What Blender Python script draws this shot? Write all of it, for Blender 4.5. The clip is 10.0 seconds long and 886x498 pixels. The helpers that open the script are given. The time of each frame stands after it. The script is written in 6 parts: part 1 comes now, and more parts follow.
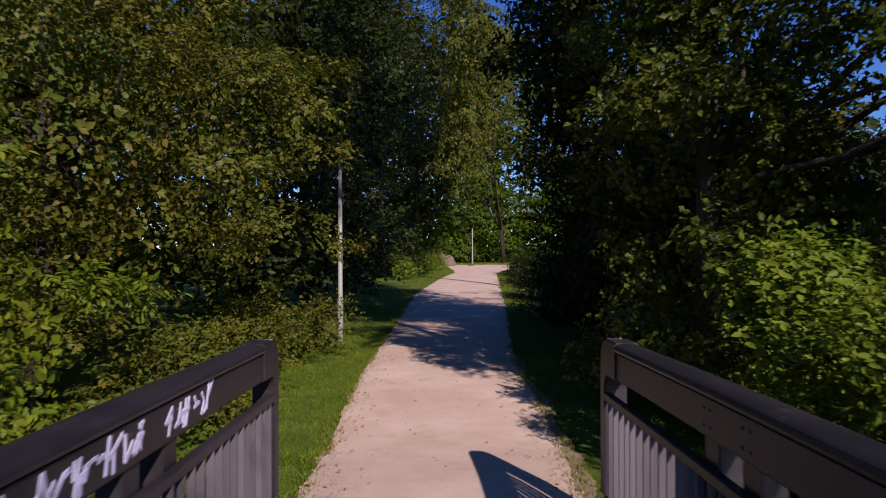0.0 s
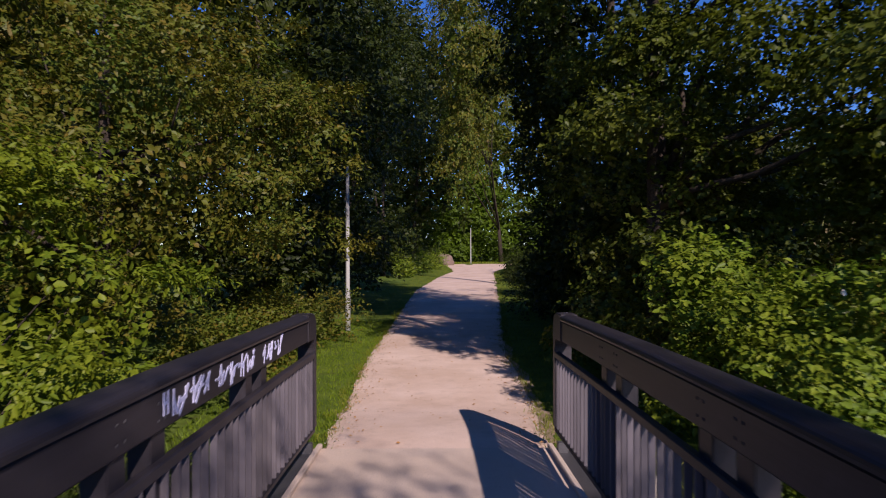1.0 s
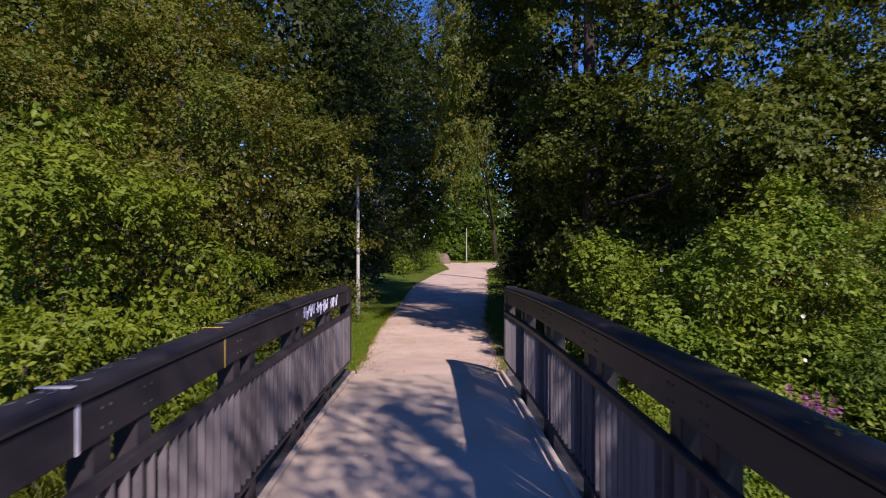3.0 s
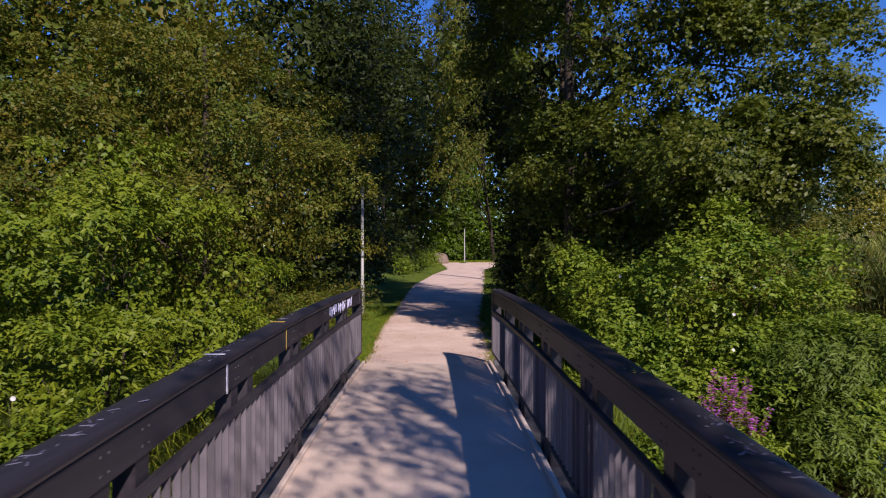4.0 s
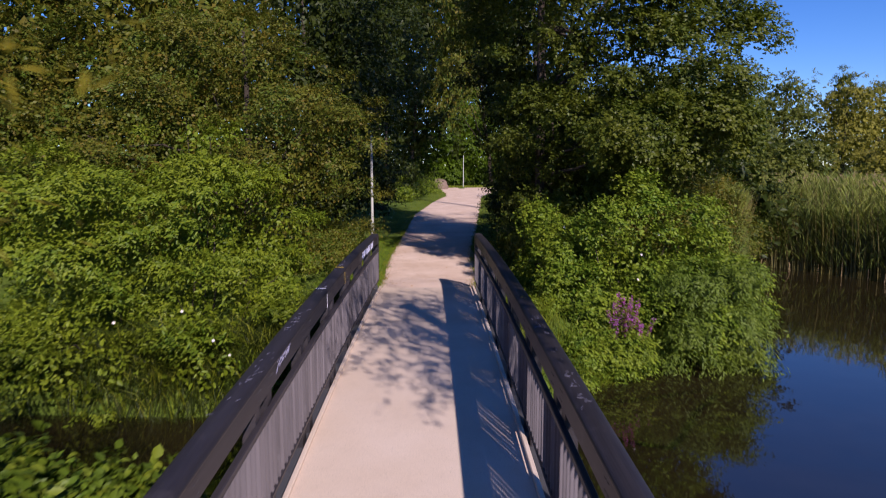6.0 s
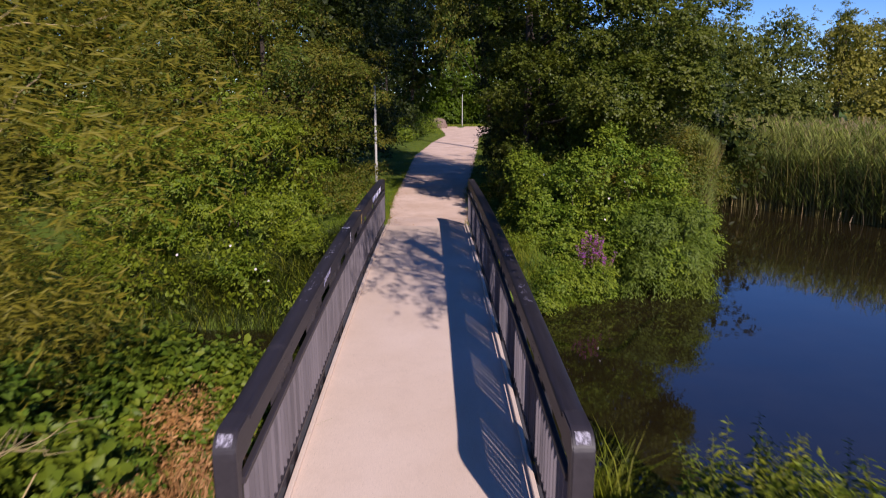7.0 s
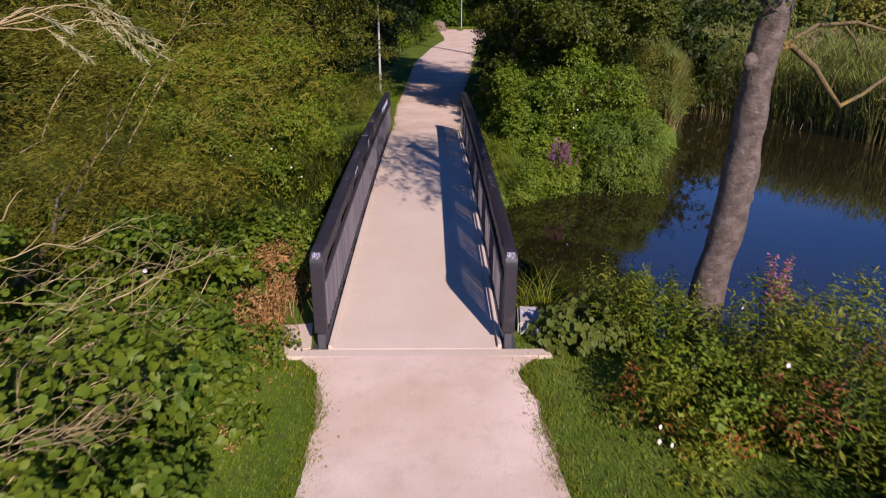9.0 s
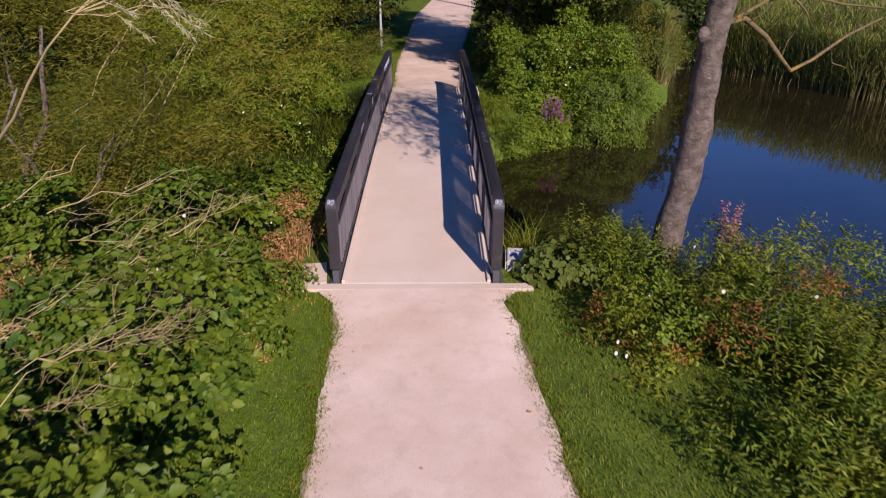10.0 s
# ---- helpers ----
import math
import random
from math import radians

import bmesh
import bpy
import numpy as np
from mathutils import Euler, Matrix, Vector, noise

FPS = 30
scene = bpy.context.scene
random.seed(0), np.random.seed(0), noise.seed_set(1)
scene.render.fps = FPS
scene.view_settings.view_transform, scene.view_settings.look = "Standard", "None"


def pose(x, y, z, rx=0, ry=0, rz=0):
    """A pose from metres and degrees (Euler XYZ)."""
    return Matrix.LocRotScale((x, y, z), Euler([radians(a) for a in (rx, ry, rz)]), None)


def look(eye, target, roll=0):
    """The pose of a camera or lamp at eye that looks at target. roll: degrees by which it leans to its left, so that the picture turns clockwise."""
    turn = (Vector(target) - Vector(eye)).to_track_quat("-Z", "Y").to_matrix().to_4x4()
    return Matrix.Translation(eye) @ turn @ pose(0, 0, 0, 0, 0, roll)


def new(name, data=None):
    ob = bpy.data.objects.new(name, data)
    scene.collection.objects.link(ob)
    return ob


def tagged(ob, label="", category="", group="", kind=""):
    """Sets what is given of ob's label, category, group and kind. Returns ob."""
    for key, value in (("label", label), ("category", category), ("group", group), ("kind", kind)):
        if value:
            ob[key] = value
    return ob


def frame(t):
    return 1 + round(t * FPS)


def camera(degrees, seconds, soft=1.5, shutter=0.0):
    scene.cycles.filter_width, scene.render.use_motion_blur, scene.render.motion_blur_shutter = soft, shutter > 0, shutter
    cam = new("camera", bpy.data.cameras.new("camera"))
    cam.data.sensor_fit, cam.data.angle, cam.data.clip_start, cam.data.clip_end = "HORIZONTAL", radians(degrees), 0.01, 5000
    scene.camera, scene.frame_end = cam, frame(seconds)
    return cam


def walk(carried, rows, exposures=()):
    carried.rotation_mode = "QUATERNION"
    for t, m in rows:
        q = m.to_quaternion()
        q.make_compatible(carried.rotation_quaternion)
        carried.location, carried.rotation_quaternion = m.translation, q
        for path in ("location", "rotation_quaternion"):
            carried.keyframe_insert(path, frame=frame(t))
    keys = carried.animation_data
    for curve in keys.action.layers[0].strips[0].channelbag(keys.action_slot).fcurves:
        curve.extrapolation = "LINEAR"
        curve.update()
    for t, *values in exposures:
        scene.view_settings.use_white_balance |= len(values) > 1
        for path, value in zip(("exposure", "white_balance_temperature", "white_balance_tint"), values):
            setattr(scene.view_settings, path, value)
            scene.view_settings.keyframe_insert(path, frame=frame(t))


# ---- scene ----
cam = camera(67.8, 10.0, soft=1.08, shutter=0.5)
ROWS = [
    (0, (-0.013, -0.738, 2.023), (0.003, 1.262, 2.019), -0.1),
    (0.5, (-0.015, -1.513, 2.020), (0.004, 0.487, 2.015), -0.1),
    (1, (0.021, -2.312, 2.012), (0.039, -0.312, 2.007), -0.1),
    (1.5, (0.063, -3.139, 2.006), (0.079, -1.139, 2.001), 0.0),
    (2, (0.084, -3.963, 1.993), (0.101, -1.963, 1.989), 0.0),
    (2.5, (0.097, -4.775, 1.974), (0.116, -2.775, 1.969), 0.0),
    (2.7, (0.103, -5.100, 1.966), (0.124, -3.100, 1.961), 0.0),
    (3.8, (0.090, -6.900, 2.081), (0.120, -4.900, 2.069), 0.0),
    (4, (0.114, -7.215, 2.135), (0.142, -5.215, 2.125), 0.0),
    (4.5, (0.160, -8.030, 2.336), (0.184, -6.030, 2.324), 0.0),
    (5, (0.165, -8.911, 2.532), (0.189, -6.912, 2.461), 0.0),
    (5.5, (0.168, -9.864, 2.733), (0.192, -7.871, 2.572), 0.0),
    (5.7, (0.170, -10.280, 2.806), (0.195, -8.290, 2.610), 0.0),
    (6.8, (0.176, -12.795, 3.309), (0.203, -10.837, 2.901), 0.0),
    (7, (0.191, -13.223, 3.397), (0.218, -11.272, 2.956), 0.0),
    (7.5, (0.201, -14.217, 3.582), (0.230, -12.285, 3.067), 0.2),
    (8, (0.216, -15.099, 3.765), (0.244, -13.187, 3.181), 0.2),
    (8.5, (0.221, -15.858, 3.947), (0.250, -13.968, 3.295), 0.2),
    (9, (0.231, -16.555, 4.128), (0.259, -14.689, 3.410), 0.2),
    (9.5, (0.240, -17.186, 4.305), (0.268, -15.346, 3.522), 0.1),
    (10, (0.261, -17.765, 4.501), (0.287, -15.953, 3.655), 0.2),
]
walk(cam, [(t, look(eye, target, roll)) for t, eye, target, roll in ROWS], [(0, 0.1, 6250, 26), (0.7, 0.14, 6250, 26), (1.5, 0.32, 6150, 24), (2.5, 0.4, 6150, 24), (5.5, 0.4, 6050, 23), (7.5, 0.38, 6200, 23), (10, 0.38, 6200, 23)])

# ---- world, sun ----
SUN = Vector((0.575, -1.525, 1.0))
world = bpy.data.worlds.new("world")
scene.world = world
world.use_nodes = True
wn = world.node_tree
sky = wn.nodes.new("ShaderNodeTexSky")
sky.sky_type = "NISHITA"
sky.sun_disc = False
sky.sun_elevation = radians(31.5)
sky.sun_rotation = radians(159.3)
sky.altitude = 1500
sky.air_density, sky.dust_density, sky.ozone_density = 1.0, 0.0, 5.0
wn.nodes["Background"].inputs["Strength"].default_value = 0.106
tone = wn.nodes.new("ShaderNodeHueSaturation")
tone.inputs["Hue"].default_value = 0.511
tone.inputs["Saturation"].default_value = 1.22
wn.links.new(sky.outputs[0], tone.inputs["Color"])
wn.links.new(tone.outputs[0], wn.nodes["Background"].inputs["Color"])

sun_data = bpy.data.lights.new("sun", "SUN")
sun_data.energy = 5.0
sun_data.angle = radians(0.6)
sun_data.color = (1.0, 0.90, 0.78)
sun_lamp = new("sun", sun_data)
sun_lamp.matrix_world = look(SUN * 40, (0, 0, 0))


# ---- materials ----
class Nodes:
    """A short way to write node materials."""

    def __init__(self, name):
        self.mat = bpy.data.materials.new(name)
        self.mat.use_nodes = True
        self.tree = self.mat.node_tree
        self.bsdf = self.tree.nodes["Principled BSDF"]
        self.out = self.tree.nodes["Material Output"]

    def add(self, kind, **values):
        n = self.tree.nodes.new(kind)
        for k, v in values.items():
            n.inputs[k.replace("_", " ")].default_value = v
        return n

    def link(self, a, b):
        self.tree.links.new(a, b)

    def coords(self):
        return self.add("ShaderNodeTexCoord").outputs["Object"]

    def place(self):
        return self.add("ShaderNodeNewGeometry").outputs["Position"]

    def noise(self, vector, scale, detail=4.0, rough=0.6):
        n = self.add("ShaderNodeTexNoise", Scale=scale, Detail=detail, Roughness=rough)
        self.link(vector, n.inputs["Vector"])
        return n.outputs["Fac"]

    def ramp(self, fac, *stops):
        n = self.add("ShaderNodeValToRGB")
        el = n.color_ramp.elements
        while len(el) < len(stops):
            el.new(0.5)
        for e, (p, c) in zip(el, stops):
            e.position = p
            e.color = (*c, 1) if len(c) == 3 else c
        self.link(fac, n.inputs["Fac"])
        return n.outputs["Color"]

    def mix(self, fac, a, b, blend="MIX"):
        n = self.tree.nodes.new("ShaderNodeMix")
        n.data_type, n.blend_type = "RGBA", blend
        for sock, v in ((n.inputs[0], fac), (n.inputs[6], a), (n.inputs[7], b)):
            if isinstance(v, (int, float)):
                sock.default_value = v
            elif isinstance(v, tuple):
                sock.default_value = (*v, 1)
            else:
                self.link(v, sock)
        return n.outputs[2]

    def bump(self, height, strength, distance):
        n = self.add("ShaderNodeBump", Strength=strength, Distance=distance)
        self.link(height, n.inputs["Height"])
        self.link(n.outputs[0], self.bsdf.inputs["Normal"])
        return n.outputs[0]

    def colour(self, c):
        if isinstance(c, tuple):
            self.bsdf.inputs["Base Color"].default_value = (*c, 1)
        else:
            self.link(c, self.bsdf.inputs["Base Color"])

    def rough(self, r, spec=0.4):
        self.bsdf.inputs["Roughness"].default_value = r
        self.bsdf.inputs["Specular IOR Level"].default_value = spec


def leaf_material(name, cols, through_light=0.22, gloss=0.5, spec=0.2):
    """Leaves: each one takes its own shade of cols, and light passes through it."""
    m = Nodes(name)
    rnd = m.add("ShaderNodeNewGeometry").outputs["Random Per Island"]
    cols = [(0.9 * r, 0.84 * g, 0.9 * bl) for r, g, bl in cols]
    k = len(cols)
    col = m.ramp(rnd, *[(i / max(1, k - 1), c) for i, c in enumerate(cols)])
    patch = m.noise(m.place(), 0.9, 3)
    col = m.mix(m.ramp(patch, (0.35, (0, 0, 0)), (0.7, (0.55, 0.55, 0.55))), col, tuple(min(1, a * b) for a, b in zip(cols[-1], (1.25, 1.1, 0.7))))
    m.colour(col)
    m.rough(gloss, spec)
    tr = m.add("ShaderNodeBsdfTranslucent")
    bright = m.mix(1.0, col, (1.5, 1.6, 0.7), "MULTIPLY")
    m.link(bright, tr.inputs["Color"])
    mixer = m.add("ShaderNodeMixShader")
    mixer.inputs[0].default_value = through_light
    m.link(m.bsdf.outputs[0], mixer.inputs[1])
    m.link(tr.outputs[0], mixer.inputs[2])
    m.link(mixer.outputs[0], m.out.inputs["Surface"])
    return m.mat


def plain_material(name, a, b, scale=6.0, rough=0.7, spec=0.3, bump=0.3, dist=0.01, metal=0.0):
    m = Nodes(name)
    c = m.coords()
    f = m.noise(c, scale, 6)
    g = m.noise(c, scale * 9, 3)
    col = m.mix(f, a, b)
    col = m.mix(m.ramp(g, (0.4, (0, 0, 0)), (0.75, (0.45, 0.45, 0.45))), col, tuple(x * 0.55 for x in a))
    m.colour(col)
    m.rough(rough, spec)
    m.bsdf.inputs["Metallic"].default_value = metal
    m.bump(g, bump, dist)
    return m.mat


def sand_material(name, a, b, dark, wear):
    """Compacted pale grit: broad stains, fine grains and scattered darker specks."""
    m = Nodes(name)
    p = m.place()
    col = m.mix(m.ramp(m.noise(p, 0.7, 5), (0.35, (0, 0, 0)), (0.65, (1, 1, 1))), a, b)
    col = m.mix(m.ramp(m.noise(p, 3.4, 6, 0.7), (0.52, (0, 0, 0)), (0.74, (wear, wear, wear))), col, dark)
    grains = m.noise(p, 95, 3, 0.7)
    col = m.mix(m.ramp(grains, (0.44, (0, 0, 0)), (0.72, (0.5, 0.5, 0.5))), col, tuple(x * 0.6 for x in b))
    specks = m.add("ShaderNodeTexVoronoi", Scale=26.0)
    m.link(p, specks.inputs["Vector"])
    col = m.mix(m.ramp(specks.outputs["Distance"], (0.06, (0.6, 0.6, 0.6)), (0.13, (0, 0, 0))), col, tuple(x * 0.45 for x in dark))
    m.colour(col)
    m.rough(0.9, 0.2)
    m.bump(grains, 0.5, 0.006)
    return m.mat


def ground_material():
    m = Nodes("grass_and_soil")
    p = m.place()
    col = m.mix(m.ramp(m.noise(p, 1.3, 5), (0.4, (0, 0, 0)), (0.62, (1, 1, 1))), (0.075, 0.118, 0.014), (0.120, 0.168, 0.024))
    col = m.mix(m.ramp(m.noise(p, 5.0, 6), (0.55, (0, 0, 0)), (0.75, (0.8, 0.8, 0.8))), col, (0.075, 0.052, 0.03))
    m.colour(col)
    m.rough(0.95, 0.1)
    m.bump(m.noise(p, 40, 4), 0.8, 0.03)
    return m.mat


def water_material():
    m = Nodes("pond_water")
    p = m.place()
    col = m.mix(m.ramp(m.noise(p, 0.35, 4), (0.4, (0, 0, 0)), (0.65, (1, 1, 1))), (0.013, 0.010, 0.004), (0.020, 0.015, 0.006))
    m.colour(col)
    m.rough(0.03, 0.5)
    m.bsdf.inputs["IOR"].default_value = 1.9
    m.bump(m.noise(p, 1.6, 3, 0.5), 0.05, 0.05)
    return m.mat


def stained_timber(name, a, b, scuff, axis=1):
    """Dark-stained timber with grain along one axis, dust and rubbed pale spots."""
    m = Nodes(name)
    p = m.place()
    mp = m.add("ShaderNodeMapping")
    s = [22.0, 22.0, 22.0]
    s[axis] = 1.2
    mp.inputs["Scale"].default_value = s
    m.link(p, mp.inputs["Vector"])
    grain = m.noise(mp.outputs[0], 1.0, 5, 0.65)
    col = m.mix(m.ramp(grain, (0.3, (0, 0, 0)), (0.7, (1, 1, 1))), a, b)
    info = m.add("ShaderNodeObjectInfo")
    col = m.mix(m.ramp(info.outputs["Random"], (0.0, (0, 0, 0)), (1.0, (0.5, 0.5, 0.5))), col, tuple(x * 1.7 for x in b))
    patch = m.noise(p, 2.6, 6, 0.7)
    col = m.mix(m.ramp(patch, (0.60, (0, 0, 0)), (0.72, (0.55, 0.55, 0.55))), col, scuff)
    m.colour(col)
    m.rough(0.5, 0.38)
    m.bump(grain, 0.35, 0.004)
    return m.mat


def bark_material(name, a, b, moss):
    m = Nodes(name)
    c = m.coords()
    mp = m.add("ShaderNodeMapping")
    mp.inputs["Scale"].default_value = (14, 14, 5)
    m.link(c, mp.inputs["Vector"])
    f = m.noise(mp.outputs[0], 1.0, 7, 0.7)
    col = m.mix(m.ramp(f, (0.35, (0, 0, 0)), (0.68, (1, 1, 1))), a, b)
    col = m.mix(m.ramp(m.noise(c, 2.2, 5), (0.56, (0, 0, 0)), (0.70, (0.8, 0.8, 0.8))), col, moss)
    m.colour(col)
    m.rough(0.9, 0.2)
    m.bump(f, 0.9, 0.03)
    return m.mat


M_GROUND = ground_material()
M_PATH = sand_material("pale_grit_path", (0.600, 0.430, 0.322), (0.750, 0.575, 0.472), (0.390, 0.272, 0.195), 0.42)
M_SHOULDER = sand_material("trodden_soil", (0.30, 0.215, 0.135), (0.42, 0.31, 0.21), (0.16, 0.115, 0.065), 0.7)
M_DECK = sand_material("gritty_concrete_deck", (0.600, 0.465, 0.361), (0.660, 0.525, 0.427), (0.460, 0.346, 0.266), 0.25)
M_CONCRETE = plain_material("weathered_concrete", (0.42, 0.37, 0.32), (0.55, 0.48, 0.42), 3.0, 0.85)
M_WATER = water_material()
M_RAIL = stained_timber("dark_stained_rail", (0.015, 0.0125, 0.0148), (0.029, 0.0242, 0.028), (0.075, 0.063, 0.065), 1)
M_SLAT = stained_timber("dark_stained_slat", (0.066, 0.057, 0.063), (0.112, 0.097, 0.106), (0.16, 0.142, 0.155), 2)
M_WORN = plain_material("rubbed_pale_wood", (0.55, 0.53, 0.58), (0.72, 0.70, 0.76), 14, 0.6)


def rubbed_material():
    """Stained wood rubbed through to pale patches with ragged edges."""
    m = Nodes("rubbed_stained_wood")
    c = m.coords()
    f = m.noise(c, 38, 6, 0.75)
    col = m.mix(m.ramp(f, (0.47, (0, 0, 0)), (0.60, (1, 1, 1))), (0.06, 0.052, 0.066), (0.46, 0.44, 0.52))
    m.colour(col)
    m.rough(0.5, 0.4)
    return m.mat


M_RUBBED = rubbed_material()
M_STEEL = plain_material("dark_steel", (0.05, 0.05, 0.055), (0.09, 0.085, 0.09), 8, 0.5, 0.5)
M_WORN_BOLT = plain_material("dull_bolt_steel", (0.03, 0.027, 0.03), (0.065, 0.06, 0.063), 30, 0.7, 0.3, 0.1, 0.002)
M_PAINT = plain_material("lavender_spray_paint", (0.62, 0.60, 0.82), (0.75, 0.74, 0.90), 20, 0.6)
M_SCUFF = plain_material("rubbed_lavender_smear", (0.09, 0.085, 0.12), (0.21, 0.20, 0.27), 60, 0.6)
M_YELLOW_PAINT = plain_material("yellow_spray_paint", (0.42, 0.27, 0.03), (0.55, 0.38, 0.06), 20, 0.6)
M_POLE = plain_material("painted_grey_pole", (0.30, 0.30, 0.28), (0.40, 0.39, 0.36), 5, 0.5)
M_STICKER = plain_material("faded_blue_sticker", (0.16, 0.18, 0.22), (0.28, 0.29, 0.30), 18, 0.5)
M_BOULDER = plain_material("pinkish_boulder", (0.16, 0.11, 0.09), (0.25, 0.18, 0.145), 3, 0.9, 0.2, 0.8, 0.04)
M_BARK = bark_material("grey_brown_bark", (0.085, 0.060, 0.046), (0.25, 0.195, 0.165), (0.17, 0.135, 0.095))


def mottled_bark():
    """Grey-brown bark with level bands, blotches and pale worn spots."""
    m = Nodes("mottled_bark")
    c = m.coords()
    mp = m.add("ShaderNodeMapping")
    mp.inputs["Scale"].default_value = (7, 7, 9)
    m.link(c, mp.inputs["Vector"])
    f = m.noise(mp.outputs[0], 1.0, 7, 0.72)
    col = m.mix(m.ramp(f, (0.34, (0, 0, 0)), (0.66, (1, 1, 1))), (0.066, 0.047, 0.037), (0.205, 0.156, 0.130))
    col = m.mix(m.ramp(m.noise(c, 4.5, 6, 0.7), (0.52, (0, 0, 0)), (0.66, (0.75, 0.75, 0.75))), col, (0.12, 0.085, 0.06))
    col = m.mix(m.ramp(m.noise(c, 9, 4, 0.6), (0.63, (0, 0, 0)), (0.72, (0.8, 0.8, 0.8))), col, (0.27, 0.225, 0.19))
    m.colour(col)
    m.rough(0.9, 0.2)
    m.bump(f, 1.0, 0.045)
    return m.mat


M_BARK_MOTTLED = mottled_bark()
M_BARK_DARK = bark_material("dark_bark", (0.028, 0.021, 0.017), (0.072, 0.055, 0.041), (0.055, 0.050, 0.017))
M_LICHEN = bark_material("lichen_branch", (0.095, 0.068, 0.036), (0.20, 0.145, 0.060), (0.32, 0.20, 0.03))
M_DRY = plain_material("dry_twig", (0.310, 0.225, 0.100), (0.500, 0.385, 0.195), 9, 0.8)
M_STEM = plain_material("green_stem", (0.06, 0.075, 0.02), (0.11, 0.10, 0.035), 9, 0.7)

LEAF_DOGWOOD = leaf_material("bright_green_leaf", [(0.064, 0.118, 0.007), (0.092, 0.156, 0.009), (0.135, 0.202, 0.011), (0.173, 0.227, 0.015)])
LEAF_HORNBEAM = leaf_material("olive_green_leaf", [(0.045, 0.086, 0.009), (0.064, 0.115, 0.011), (0.078, 0.138, 0.013), (0.086, 0.138, 0.014), (0.100, 0.134, 0.015), (0.146, 0.112, 0.015)])
LEAF_ALDER = leaf_material("alder_leaf", [(0.029, 0.053, 0.006), (0.051, 0.084, 0.008), (0.084, 0.121, 0.012), (0.118, 0.146, 0.020)], 0.32, 0.45, 0.22)
# Yew green; on other trees and the sedge its darkness stands for shade.
LEAF_DARK = leaf_material("deep_green_and_shade_leaf", [(0.016, 0.031, 0.005), (0.027, 0.043, 0.005), (0.038, 0.058, 0.007)])
LEAF_BINDWEED = leaf_material("fresh_green_leaf", [(0.058, 0.120, 0.009), (0.095, 0.171, 0.011), (0.128, 0.214, 0.013), (0.192, 0.253, 0.022)])
LEAF_WILLOW = leaf_material("yellow_green_willow_leaf", [(0.085, 0.099, 0.009), (0.127, 0.138, 0.011), (0.166, 0.166, 0.015), (0.204, 0.189, 0.020)], 0.35)
LEAF_GREY_WILLOW = leaf_material("grey_green_willow_leaf", [(0.056, 0.098, 0.010), (0.090, 0.148, 0.014), (0.130, 0.194, 0.022)])
LEAF_SILVER = leaf_material("silvery_willow_leaf", [(0.26, 0.27, 0.13), (0.38, 0.38, 0.21), (0.50, 0.49, 0.30)], 0.25)
LEAF_BRAMBLE = leaf_material("bramble_leaf", [(0.034, 0.078, 0.007), (0.054, 0.116, 0.010), (0.084, 0.156, 0.013), (0.150, 0.200, 0.016)])
LEAF_BALSAM = leaf_material("weed_leaf", [(0.058, 0.112, 0.009), (0.098, 0.165, 0.012), (0.150, 0.220, 0.016), (0.225, 0.245, 0.024)], 0.3)
LEAF_BURDOCK = leaf_material("burdock_leaf", [(0.060, 0.098, 0.014), (0.085, 0.125, 0.020), (0.115, 0.150, 0.028)])
LEAF_DEAD = leaf_material("dead_brown_leaf", [(0.216, 0.106, 0.036), (0.348, 0.188, 0.070), (0.504, 0.319, 0.132)])
LEAF_RUST = leaf_material("rust_red_leaf", [(0.15, 0.04, 0.015), (0.22, 0.07, 0.02), (0.28, 0.12, 0.03)])
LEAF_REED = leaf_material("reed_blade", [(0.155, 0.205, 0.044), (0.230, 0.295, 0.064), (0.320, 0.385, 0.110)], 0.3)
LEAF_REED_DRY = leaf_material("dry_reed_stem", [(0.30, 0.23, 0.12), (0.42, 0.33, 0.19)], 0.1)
# Darker than the reed blades: the shade inside the bed is put into this colour.
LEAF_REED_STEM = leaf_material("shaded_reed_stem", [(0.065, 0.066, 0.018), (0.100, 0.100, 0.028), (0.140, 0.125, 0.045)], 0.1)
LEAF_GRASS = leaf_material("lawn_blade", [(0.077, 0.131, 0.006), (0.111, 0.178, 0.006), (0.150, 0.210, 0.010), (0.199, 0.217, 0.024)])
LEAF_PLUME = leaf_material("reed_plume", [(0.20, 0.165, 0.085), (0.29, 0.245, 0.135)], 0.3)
# Lawn blades in brighter greens, with sunlight put into the colour.
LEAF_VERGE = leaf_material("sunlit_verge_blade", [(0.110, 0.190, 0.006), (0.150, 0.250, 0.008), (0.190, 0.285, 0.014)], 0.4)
LEAF_FAR = leaf_material("distant_foliage", [(0.064, 0.092, 0.014), (0.095, 0.125, 0.019), (0.130, 0.158, 0.026)])
LEAF_FAR_YELLOW = leaf_material("distant_yellow_foliage", [(0.15, 0.160, 0.022), (0.21, 0.210, 0.032)])
LEAF_IVY = leaf_material("sunlit_ivy_leaf", [(0.034, 0.071, 0.003), (0.057, 0.113, 0.004), (0.080, 0.143, 0.007)])
M_WHITE_PETAL = leaf_material("white_petal", [(0.80, 0.80, 0.78), (0.86, 0.86, 0.84)], 0.3)
M_PURPLE_PETAL = leaf_material("purple_petal", [(0.34, 0.085, 0.41), (0.45, 0.14, 0.53)], 0.3)
M_PINK_PETAL = leaf_material("pink_petal", [(0.50, 0.16, 0.30), (0.62, 0.26, 0.40)], 0.3)


